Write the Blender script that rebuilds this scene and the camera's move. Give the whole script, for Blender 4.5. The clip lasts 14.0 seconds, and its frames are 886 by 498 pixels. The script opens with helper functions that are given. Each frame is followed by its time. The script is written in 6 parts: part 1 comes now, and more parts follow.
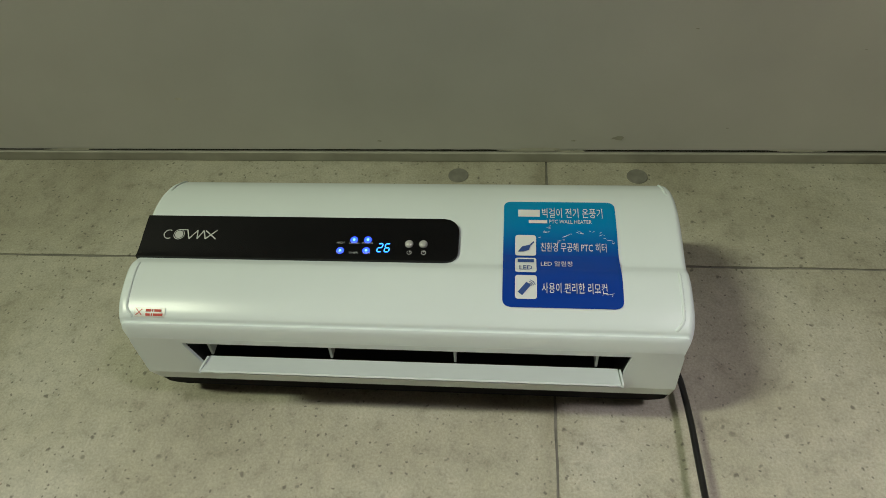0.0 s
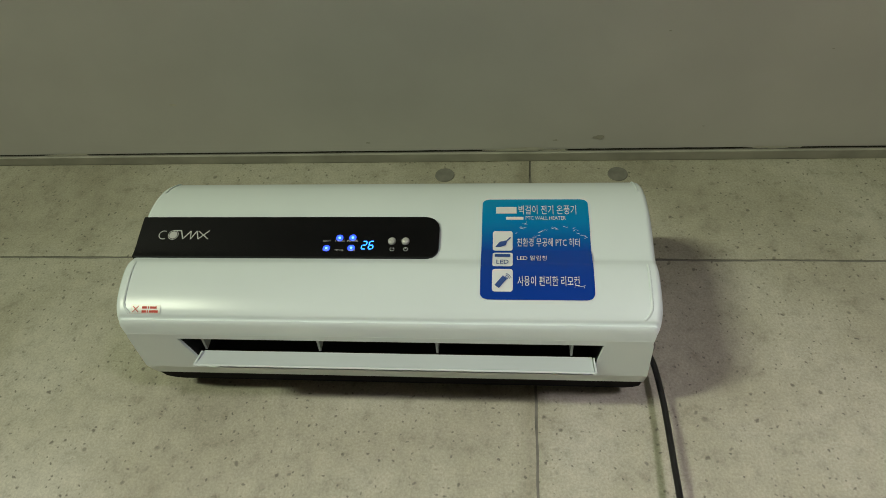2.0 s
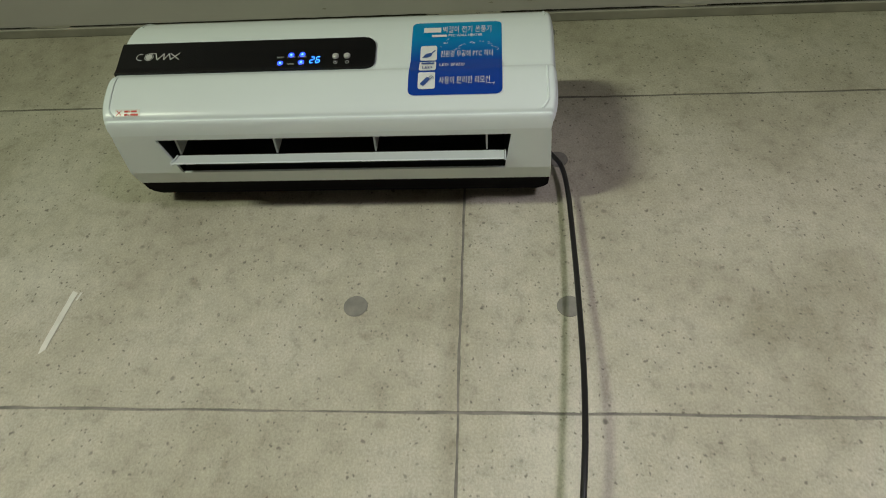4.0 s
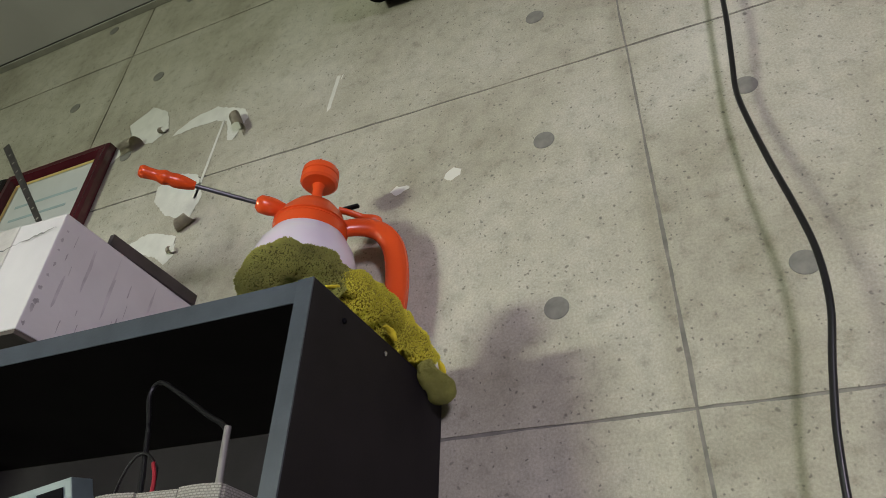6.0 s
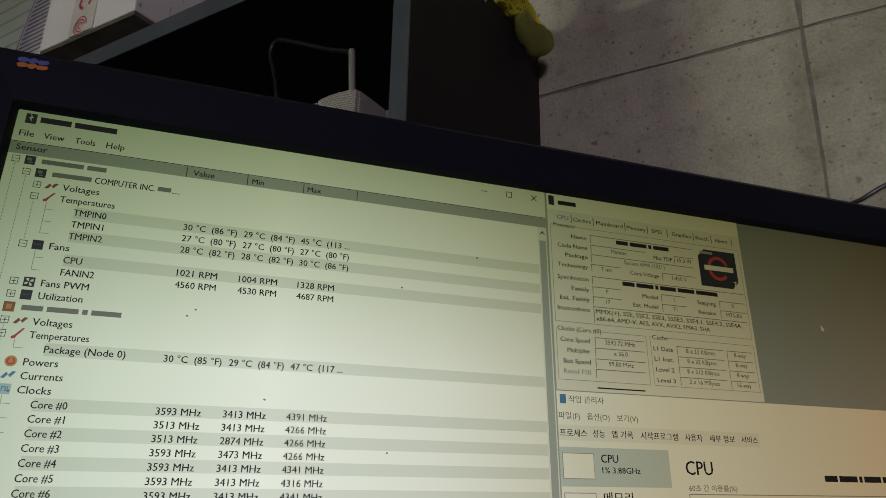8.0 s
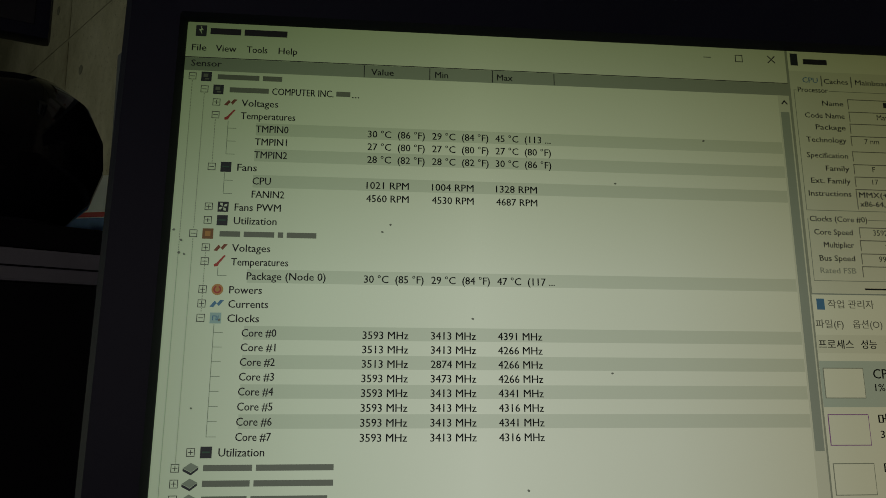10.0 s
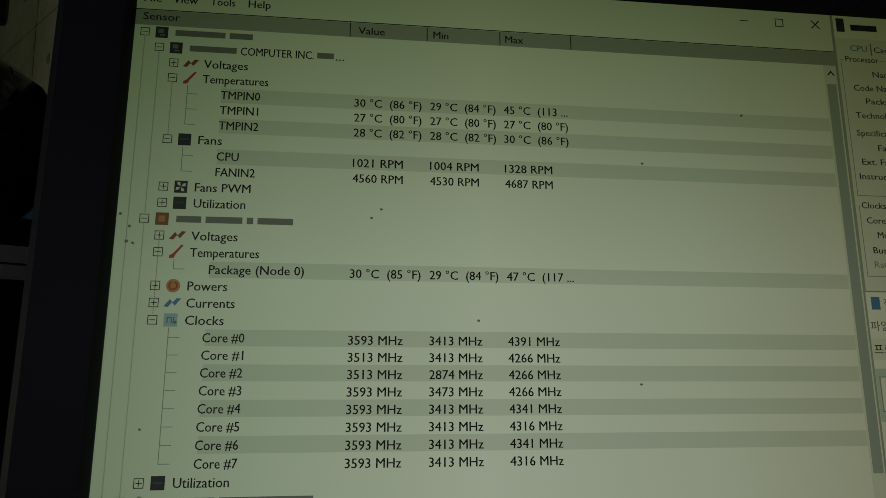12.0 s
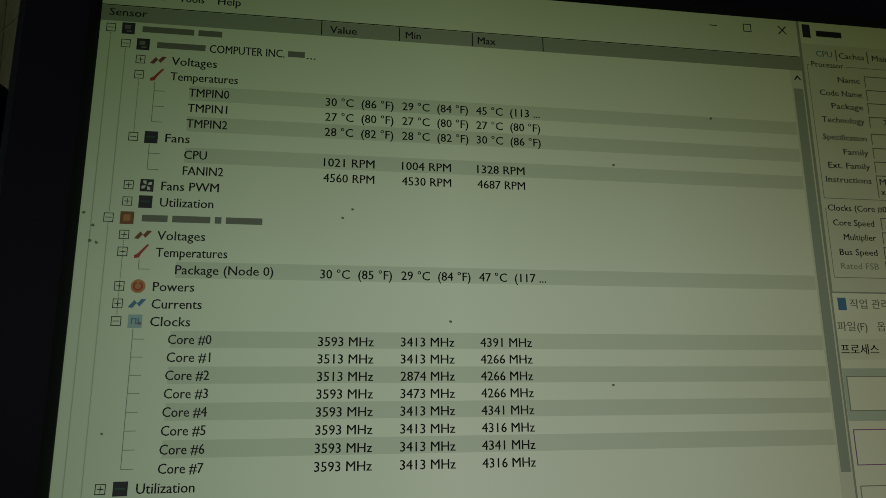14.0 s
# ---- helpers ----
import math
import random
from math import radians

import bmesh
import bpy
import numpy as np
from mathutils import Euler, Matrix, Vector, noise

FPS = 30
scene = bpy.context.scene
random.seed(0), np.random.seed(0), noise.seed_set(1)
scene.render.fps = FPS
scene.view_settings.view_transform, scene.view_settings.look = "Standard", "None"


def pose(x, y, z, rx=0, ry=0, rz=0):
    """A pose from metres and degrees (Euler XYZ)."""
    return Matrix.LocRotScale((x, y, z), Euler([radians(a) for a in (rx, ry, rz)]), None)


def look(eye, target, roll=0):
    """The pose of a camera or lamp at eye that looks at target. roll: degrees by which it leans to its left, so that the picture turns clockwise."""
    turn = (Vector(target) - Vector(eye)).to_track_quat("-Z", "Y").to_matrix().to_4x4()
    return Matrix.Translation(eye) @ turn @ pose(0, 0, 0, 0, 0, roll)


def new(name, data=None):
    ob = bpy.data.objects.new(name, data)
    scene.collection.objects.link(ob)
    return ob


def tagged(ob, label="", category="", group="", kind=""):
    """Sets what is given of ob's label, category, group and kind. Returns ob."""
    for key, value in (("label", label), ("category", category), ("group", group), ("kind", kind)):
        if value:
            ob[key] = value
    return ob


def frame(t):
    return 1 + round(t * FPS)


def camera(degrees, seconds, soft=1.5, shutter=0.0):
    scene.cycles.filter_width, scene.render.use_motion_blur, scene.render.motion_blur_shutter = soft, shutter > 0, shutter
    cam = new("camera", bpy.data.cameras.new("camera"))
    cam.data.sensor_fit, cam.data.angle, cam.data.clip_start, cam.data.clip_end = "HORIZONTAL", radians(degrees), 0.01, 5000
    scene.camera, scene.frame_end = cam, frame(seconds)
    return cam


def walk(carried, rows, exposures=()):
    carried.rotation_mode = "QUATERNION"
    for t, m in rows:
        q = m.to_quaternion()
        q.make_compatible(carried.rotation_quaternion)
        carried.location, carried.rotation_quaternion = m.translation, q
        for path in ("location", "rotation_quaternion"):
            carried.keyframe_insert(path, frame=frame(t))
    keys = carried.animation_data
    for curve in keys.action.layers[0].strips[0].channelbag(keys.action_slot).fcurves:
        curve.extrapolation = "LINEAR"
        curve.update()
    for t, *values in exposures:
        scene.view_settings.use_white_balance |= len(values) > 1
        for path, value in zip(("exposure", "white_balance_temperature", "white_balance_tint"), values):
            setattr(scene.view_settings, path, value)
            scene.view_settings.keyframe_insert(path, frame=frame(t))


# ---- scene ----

# ---------------------------------------------------------------- camera
cam = camera(66.3, 14.0, soft=0.85, shutter=0.1)
ROWS = [
    (0.0, -0.0464, -0.5590, 1.7260, 130.530, -4.197, 3.410),
    (0.5, -0.0467, -0.5567, 1.7268, 130.406, -4.165, 3.676),
    (1.0, -0.0478, -0.5584, 1.7267, 130.195, -3.928, 3.771),
    (1.5, -0.0449, -0.5590, 1.7241, 130.078, -3.789, 3.916),
    (2.0, -0.0262, -0.5760, 1.7074, 130.502, -3.738, 4.058),
    (2.2, -0.0204, -0.5795, 1.7054, 130.831, -3.511, 3.975),
    (4.3, 0.0433, -0.5532, 1.4150, 127.035, -2.335, 3.855),
    (4.5, 0.0500, -0.5308, 1.3299, 127.923, -2.664, 5.595),
    (5.0, 0.0683, -0.5111, 1.1956, 127.863, -2.378, 11.775),
    (5.5, 0.0574, -0.5320, 1.1530, 127.316, -2.075, 18.457),
    (6.0, 0.0251, -0.5358, 1.1136, 125.723, -1.850, 23.565),
    (6.5, 0.0089, -0.5265, 1.0752, 123.014, -1.600, 26.499),
    (7.0, 0.0051, -0.5132, 1.0278, 117.074, -1.541, 27.097),
    (7.5, -0.0079, -0.5274, 1.0074, 110.755, -1.231, 27.480),
    (8.0, -0.0089, -0.5278, 1.0025, 107.292, -0.958, 30.184),
    (8.5, -0.0197, -0.5266, 1.0037, 104.181, -0.601, 35.000),
    (9.0, -0.0294, -0.5223, 1.0074, 100.236, -0.425, 40.614),
    (9.2, -0.0311, -0.5212, 1.0117, 99.106, -0.254, 42.743),
    (11.3, -0.0705, -0.4911, 1.0158, 97.558, 0.008, 44.194),
    (11.5, -0.0723, -0.4899, 1.0144, 97.812, 0.045, 43.401),
    (12.0, -0.0737, -0.4897, 1.0172, 97.761, 0.029, 42.117),
    (12.5, -0.0734, -0.4887, 1.0161, 98.065, 0.092, 41.325),
    (13.0, -0.0733, -0.4886, 1.0160, 98.223, 0.154, 40.788),
    (13.5, -0.0736, -0.4876, 1.0156, 98.338, 0.175, 40.455),
    (14.0, -0.0740, -0.4876, 1.0151, 98.463, 0.261, 40.097),
]
EXPO = [(0.0, 0.33, 6400, 4), (2.2, 0.33, 6400, 4), (4.3, 0.12, 6300, 6), (5.0, -0.08, 6250, 7), (5.5, 0.02, 6100, 9), (6.0, 0.1, 5950, 12), (6.5, 0.38, 5850, 15), (7.0, 0.26, 5850, 18), (7.5, -0.48, 6150, 18), (8.0, -1.38, 6250, 16), (9.0, -1.92, 6450, 12), (11.3, -2.64, 6700, -4), (14.0, -2.77, 6700, -6)]
walk(cam, [(t, pose(x, y, z, rx, ry, rz)) for t, x, y, z, rx, ry, rz in ROWS], EXPO)

# ---------------------------------------------------------------- light
world = bpy.data.worlds.new("world")
scene.world = world
world.use_nodes = True
world.node_tree.nodes["Background"].inputs[0].default_value = (0.5, 0.5, 0.45, 1)
world.node_tree.nodes["Background"].inputs[1].default_value = 0.0
CEIL = 2.35


# unseen source added low at the far left, narrow spread dimming the upper wall
la = bpy.data.lights.new("light_left", "AREA")
la.shape, la.size, la.size_y, la.spread = "RECTANGLE", 1.2, 0.25, radians(53)
la.energy, la.color = 18.2, (0.97, 1.0, 0.74)
new("light_left", la).matrix_world = look((-3.45, -4.9, 0.82), (-0.28, 0.0, 0.82))
# unseen source added low at the right, cone edge kept below the upper wall
la = bpy.data.lights.new("light_right", "SPOT")
la.energy, la.color, la.shadow_soft_size = 150, (1.0, 0.87, 0.98), 0.20
la.spot_size, la.spot_blend = radians(84), 0.22
new("light_right", la).matrix_world = look((1.3, -2.6, 1.3), (0.55, 0.0, 0.12))

# ---------------------------------------------------------------- materials


def mat(name, color, rough=0.5, metal=0.0, vary=0.12, scale=30.0, bump=0.0, fine=400.0, spec=0.5, coat=0.0):
    """A painted or plain surface: base colour with blotches and grain, and a fine relief."""
    m = bpy.data.materials.new(name)
    m.use_nodes = True
    nt = m.node_tree
    b = nt.nodes["Principled BSDF"]
    b.inputs["Roughness"].default_value, b.inputs["Metallic"].default_value = rough, metal
    b.inputs["Specular IOR Level"].default_value = spec
    b.inputs["Coat Weight"].default_value = coat
    co = nt.nodes.new("ShaderNodeTexCoord")
    n1 = nt.nodes.new("ShaderNodeTexNoise")
    n1.inputs["Scale"].default_value, n1.inputs["Detail"].default_value = scale, 6
    nt.links.new(co.outputs["Object"], n1.inputs["Vector"])
    r = nt.nodes.new("ShaderNodeValToRGB")
    r.color_ramp.elements[0].position, r.color_ramp.elements[1].position = 0.3, 0.7
    lo = [c * (1 - vary) for c in color[:3]]
    hi = [min(1, c * (1 + vary * 0.6)) for c in color[:3]]
    r.color_ramp.elements[0].color, r.color_ramp.elements[1].color = (*lo, 1), (*hi, 1)
    nt.links.new(n1.outputs["Fac"], r.inputs["Fac"])
    nt.links.new(r.outputs["Color"], b.inputs["Base Color"])
    if bump:
        n2 = nt.nodes.new("ShaderNodeTexNoise")
        n2.inputs["Scale"].default_value, n2.inputs["Detail"].default_value = fine, 4
        nt.links.new(co.outputs["Object"], n2.inputs["Vector"])
        bu = nt.nodes.new("ShaderNodeBump")
        bu.inputs["Strength"].default_value, bu.inputs["Distance"].default_value = bump, 0.002
        nt.links.new(n2.outputs["Fac"], bu.inputs["Height"])
        nt.links.new(bu.outputs["Normal"], b.inputs["Normal"])
    return m


def node(nt, kind, **inputs):
    n = nt.nodes.new(kind)
    for k, v in inputs.items():
        n.inputs[k.replace("_", " ")].default_value = v
    return n


def ramp(nt, fac, stops):
    r = nt.nodes.new("ShaderNodeValToRGB")
    els = r.color_ramp.elements
    while len(els) < len(stops):
        els.new(0.5)
    for e, (p, c) in zip(els, stops):
        e.position, e.color = p, (*c, 1) if len(c) == 3 else c
    nt.links.new(fac, r.inputs["Fac"])
    return r.outputs["Color"]


def mix(nt, fac, a, b, mode="MIX"):
    n = nt.nodes.new("ShaderNodeMix")
    n.data_type, n.blend_type = "RGBA", mode
    for sock, v in ((n.inputs[0], fac), (n.inputs[6], a), (n.inputs[7], b)):
        if isinstance(v, bpy.types.NodeSocket):
            nt.links.new(v, sock)
        else:
            sock.default_value = v if not isinstance(v, tuple) or len(v) == 4 else (*v, 1)
    return n.outputs[2]


def math_node(nt, operation, *values):
    n = nt.nodes.new("ShaderNodeMath")
    n.operation = operation
    for k, v in enumerate(values):
        if isinstance(v, (int, float)):
            n.inputs[k].default_value = v
        else:
            nt.links.new(v, n.inputs[k])
    return n.outputs[0]


def concrete_paper():
    """Wallpaper printed as cast concrete: cloudy beige grey, short streaks, dark pits of two sizes."""
    m = bpy.data.materials.new("concrete_wallpaper")
    m.use_nodes = True
    nt = m.node_tree
    b = nt.nodes["Principled BSDF"]
    b.inputs["Roughness"].default_value = 0.62
    b.inputs["Specular IOR Level"].default_value = 0.3
    geo = nt.nodes.new("ShaderNodeNewGeometry")
    pos = geo.outputs["Position"]
    cloud = node(nt, "ShaderNodeTexNoise", Scale=5.0, Detail=7.0, Roughness=0.62)
    nt.links.new(pos, cloud.inputs["Vector"])
    base = ramp(nt, cloud.outputs["Fac"], [(0.28, (0.29, 0.27, 0.20)), (0.5, (0.42, 0.40, 0.315)), (0.75, (0.53, 0.51, 0.43))])
    mott = node(nt, "ShaderNodeTexNoise", Scale=48.0, Detail=8.0, Roughness=0.7)
    nt.links.new(pos, mott.inputs["Vector"])
    m1 = ramp(nt, mott.outputs["Fac"], [(0.3, (0.70, 0.69, 0.66)), (0.45, (0.97, 0.97, 0.97)), (0.72, (1.14, 1.14, 1.12))])
    base = mix(nt, 1.0, base, m1, "MULTIPLY")
    grain = node(nt, "ShaderNodeTexNoise", Scale=420.0, Detail=3.0, Roughness=0.7)
    nt.links.new(pos, grain.inputs["Vector"])
    g1 = ramp(nt, grain.outputs["Fac"], [(0.3, (0.80, 0.80, 0.785)), (0.7, (1.14, 1.14, 1.14))])
    base = mix(nt, 1.0, base, g1, "MULTIPLY")
    # printed joints: a soft dusky band beside every upright joint
    xyz = nt.nodes.new("ShaderNodeSeparateXYZ")
    nt.links.new(pos, xyz.inputs[0])
    wave = math_node(nt, "MULTIPLY_ADD", mott.outputs["Fac"], 0.012, xyz.outputs[0])
    band = math_node(nt, "PINGPONG", wave, 0.4585)
    dusk = ramp(nt, band, [(0.0, (0.80, 0.79, 0.76)), (0.006, (0.88, 0.87, 0.85)), (0.016, (1, 1, 1))])
    base = mix(nt, 1.0, base, dusk, "MULTIPLY")
    # pits: cells whose nearest point is close, picked by a second noise
    warp = node(nt, "ShaderNodeTexNoise", Scale=120.0, Detail=3.0)
    nt.links.new(pos, warp.inputs["Vector"])
    wv = nt.nodes.new("ShaderNodeVectorMath")
    wv.operation = "MULTIPLY_ADD"
    nt.links.new(warp.outputs["Color"], wv.inputs[0])
    wv.inputs[1].default_value = (0.008, 0.008, 0.008)
    nt.links.new(pos, wv.inputs[2])
    height = cloud.outputs["Fac"]
    for scale, size, strength, thin in ((38.0, 0.095, 0.75, 0.66), (80.0, 0.14, 0.75, 0.52), (170.0, 0.19, 0.75, 0.45)):
        vo = node(nt, "ShaderNodeTexVoronoi", Scale=scale)
        nt.links.new(wv.outputs[0], vo.inputs["Vector"])
        dot = ramp(nt, vo.outputs["Distance"], [(size * 0.6, (1, 1, 1)), (size * 1.3, (0, 0, 0))])
        pick = node(nt, "ShaderNodeSeparateColor")
        nt.links.new(vo.outputs["Color"], pick.inputs[0])
        keep = ramp(nt, pick.outputs[0], [(thin, (0, 0, 0)), (thin + 0.3, (1, 1, 1))])
        dot = mix(nt, 1.0, dot, keep, "MULTIPLY")
        dot = mix(nt, 1.0, dot, (strength, strength, strength), "MULTIPLY")
        base = mix(nt, dot, base, (0.115, 0.107, 0.085))
    nt.links.new(base, b.inputs["Base Color"])
    bu = node(nt, "ShaderNodeBump", Strength=0.25, Distance=0.001)
    nt.links.new(grain.outputs["Fac"], bu.inputs["Height"])
    nt.links.new(bu.outputs["Normal"], b.inputs["Normal"])
    return m


CONCRETE = concrete_paper()
JOINT = mat("joint_grey", (0.2, 0.192, 0.16), 0.8, vary=0.35, scale=60)
HOLE = mat("tie_hole_grey", (0.2, 0.195, 0.165), 0.75, vary=0.25, scale=90, bump=0.2)
PLASTER = mat("bare_plaster", (0.66, 0.66, 0.58), 0.9, vary=0.1, scale=40, bump=0.25)
CEILING = mat("ceiling_paint", (0.63, 0.62, 0.59), 0.6, vary=0.07, scale=6, bump=0.05)
ROOM = mat("room_paint", (0.42, 0.41, 0.38), 0.8, vary=0.06, scale=3)
TRIM = mat("trim_paint", (0.4, 0.39, 0.33), 0.55, vary=0.2, scale=25)
FLOOR = mat("floor_vinyl", (0.2, 0.165, 0.13), 0.45, vary=0.15, scale=8)
WHITE = mat("white_plastic", (0.80, 0.88, 0.88), 0.24, vary=0.025, scale=10, spec=0.22)
WHITE_SIDE = mat("white_plastic_satin", (0.74, 0.81, 0.80), 0.35, vary=0.03, scale=10)
GREY_PL = mat("grey_plastic", (0.42, 0.42, 0.4), 0.4, vary=0.05)
BASE_BLACK = mat("heater_base_black", (0.008, 0.008, 0.009), 0.7, vary=0.1, spec=0.03)
DARK = mat("slot_dark", (0.012, 0.013, 0.014), 0.5)
GLOSS = mat("black_gloss", (0.004, 0.004, 0.005), 0.06, vary=0.05, spec=0.25)
CABLE = mat("cable_rubber", (0.012, 0.012, 0.012), 0.32, vary=0.2, scale=80, bump=0.05)
SHELF_FACE = mat("shelf_black_board", (0.017, 0.0145, 0.015), 0.6, spec=0.12, vary=0.2, scale=20, bump=0.05, fine=600)
SHELF_EDGE = mat("shelf_edge_band", (0.060, 0.071, 0.086), 0.42, vary=0.22, scale=35, bump=0.08)
BEZEL = mat("monitor_bezel", (0.009, 0.010, 0.018), 0.5, spec=0.10, vary=0.1, scale=15, bump=0.04, fine=900)
DESK = mat("desk_laminate", (0.05, 0.045, 0.042), 0.35, vary=0.2, scale=12)
ORANGE = mat("orange_plastic", (0.74, 0.085, 0.012), 0.25, vary=0.05, scale=12, coat=0.1)
CARTON = mat("white_carton", (0.66, 0.64, 0.62), 0.75, vary=0.1, scale=14, bump=0.12, fine=120)

# ---------------------------------------------------------------- mesh helpers


def link(name, bm, material, smooth=False):
    me = bpy.data.meshes.new(name)
    bm.normal_update()
    bm.to_mesh(me)
    bm.free()
    for m in (material if isinstance(material, (list, tuple)) else [material]):
        me.materials.append(m)
    if smooth:
        me.polygons.foreach_set("use_smooth", [True] * len(me.polygons))
        me.set_sharp_from_angle(angle=radians(38))
    return new(name, me)


def part(name, bm, material, parent, label="", smooth=False):
    ob = link(name, bm, material, smooth)
    ob.parent = parent
    if label:
        tagged(ob, label)
    return ob


def thing(name, m, label, category, group="", kind=""):
    ob = new(name)
    ob.empty_display_size = 0.05
    ob.matrix_world = m
    return tagged(ob, label, category, group, kind)


def box_bm(x0, y0, z0, x1, y1, z1, bevel=0.0, seg=2):
    bm = bmesh.new()
    bmesh.ops.create_cube(bm, size=1)
    for v in bm.verts:
        v.co = Vector(((x0 + x1) / 2 + v.co.x * (x1 - x0), (y0 + y1) / 2 + v.co.y * (y1 - y0), (z0 + z1) / 2 + v.co.z * (z1 - z0)))
    if bevel:
        bmesh.ops.bevel(bm, geom=bm.edges[:], offset=bevel, segments=seg, profile=0.6, affect="EDGES")
    return bm


def loft(rings, close_ends=True, closed=True):
    """Bridge rings of points (all of one length) into a skin."""
    bm = bmesh.new()
    vs = [[bm.verts.new(p) for p in ring] for ring in rings]
    n = len(rings[0])
    for a, b in zip(vs, vs[1:]):
        for i in range(n if closed else n - 1):
            j = (i + 1) % n
            bm.faces.new((a[i], a[j], b[j], b[i]))
    if close_ends and closed:
        bm.faces.new(list(reversed(vs[0])))
        bm.faces.new(vs[-1])
    bmesh.ops.recalc_face_normals(bm, faces=bm.faces)
    return bm


def lathe(profile, n=32, axis_x=0.0, axis_y=0.0):
    rings = [[(axis_x + r * math.cos(2 * math.pi * k / n), axis_y + r * math.sin(2 * math.pi * k / n), z) for k in range(n)] for r, z in profile]
    return loft(rings)


def smooth_path(points, steps=8):
    """Catmull-Rom through the points."""
    pts = [Vector(p) for p in points]
    pts = [pts[0] * 2 - pts[1]] + pts + [pts[-1] * 2 - pts[-2]]
    out = []
    for a, b, c, d in zip(pts, pts[1:], pts[2:], pts[3:]):
        for k in range(steps):
            t = k / steps
            out.append(0.5 * (2 * b + (c - a) * t + (2 * a - 5 * b + 4 * c - d) * t * t + (3 * b - a - 3 * c + d) * t ** 3))
    out.append(pts[-2])
    return out


def tube_bm(points, radius, n=10, flat=1.0):
    """A round rod along a path; radius may be a number or one for each point."""
    pts = [Vector(p) for p in points]
    rings = []
    up = Vector((0, 0, 1))
    for i, p in enumerate(pts):
        d = (pts[min(i + 1, len(pts) - 1)] - pts[max(i - 1, 0)]).normalized()
        side = d.cross(up)
        if side.length < 0.2:
            side = d.cross(Vector((0, 1, 0)))
        side.normalize()
        other = d.cross(side).normalized()
        up = -other if abs(other.z) > 0.2 else up
        r = radius[i] if isinstance(radius, (list, tuple)) else radius
        rings.append([p + side * (r * math.cos(2 * math.pi * k / n)) + other * (r * flat * math.sin(2 * math.pi * k / n)) for k in range(n)])
    return loft(rings)


def ragged(cx, cz, rx, rz, n, rough, seed, turn=0.0):
    """An uneven closed outline."""
    rnd = random.Random(seed)
    out = []
    for k in range(n):
        a = 2 * math.pi * k / n
        f = 1 + rough * (rnd.random() - 0.5) * 2
        x, z = rx * f * math.cos(a), rz * f * math.sin(a)
        out.append((cx + x * math.cos(turn) - z * math.sin(turn), cz + x * math.sin(turn) + z * math.cos(turn)))
    return out


def round_rect(w, h, r, n=6):
    """Outline of a rounded rectangle round the origin."""
    out = []
    for cx, cy, a0 in ((w / 2 - r, h / 2 - r, 0), (-w / 2 + r, h / 2 - r, 90), (-w / 2 + r, -h / 2 + r, 180), (w / 2 - r, -h / 2 + r, 270)):
        for k in range(n + 1):
            a = radians(a0 + 90 * k / n)
            out.append((cx + r * math.cos(a), cy + r * math.sin(a)))
    return out

# ---------------------------------------------------------------- the room
Z0 = 1.77            # height of the panel joint above the floor
X_L, X_R, Y_F = -4.6, 2.6, -6.2
tagged(link("floor", box_bm(X_L - 0.15, Y_F - 0.15, -0.1, X_R + 0.15, 0.15, 0.0), FLOOR), "brown vinyl office floor", "floor", kind="structure")
tagged(link("ceiling", box_bm(X_L - 0.15, Y_F - 0.15, CEIL, X_R + 0.15, 0.15, CEIL + 0.12), CEILING), "grey painted ceiling with scuffs and cracked paint", "ceiling", kind="structure")
tagged(link("wall_left", box_bm(X_L - 0.15, Y_F - 0.15, 0, X_L, 0.15, CEIL), ROOM), "plain pale painted wall", "wall", kind="structure")
tagged(link("wall_right", box_bm(X_R, Y_F - 0.15, 0, X_R + 0.15, 0.15, CEIL), ROOM), "plain pale painted wall", "wall", kind="structure")
tagged(link("wall_front", box_bm(X_L, Y_F - 0.15, 0, X_R, Y_F, CEIL), ROOM), "plain pale painted wall", "wall", kind="structure")
wall_back = tagged(link("wall_back", box_bm(X_L, 0.0012, 0, X_R, 0.15, CEIL), JOINT), "wall papered with a grey beige concrete panel print", "wall", kind="structure")

PANEL_W = 0.917
Z_JOINTS = [0.0, 0.445, 0.887, Z0 - 0.4425, Z0, Z0 + 0.417, CEIL]
GAP = 0.0012

# cornice strip under the ceiling, with a dark crack along it
tagged(link("trim", box_bm(X_L, -0.0135, CEIL - 0.004, X_R, -0.0003, CEIL - 0.0002, 0.001), TRIM), "painted strip along the ceiling edge", "trim", kind="structure")
bm = bmesh.new()
rnd = random.Random(2)
pts = []
for k in range(161):
    x = -1.6 + 2.6 * k / 160
    w = 0.0012 + 0.0011 * (0.5 + 0.5 * math.sin(3.1 * x + 1.0)) + 0.0006 * rnd.random()
    pts.append((bm.verts.new((x, -0.0145, CEIL - 0.0004)), bm.verts.new((x, -0.0145 - w, CEIL - 0.0004))))
for a, b in zip(pts, pts[1:]):
    bm.faces.new((a[0], b[0], b[1], a[1]))
tagged(link("crack", bm, mat("crack_dark", (0.03, 0.028, 0.022), 0.9)), "dark crack between ceiling and trim", "crack", kind="structure")
CHIP = mat("chipped_white_paint", (0.62, 0.6, 0.52), 0.7, vary=0.15, scale=60)
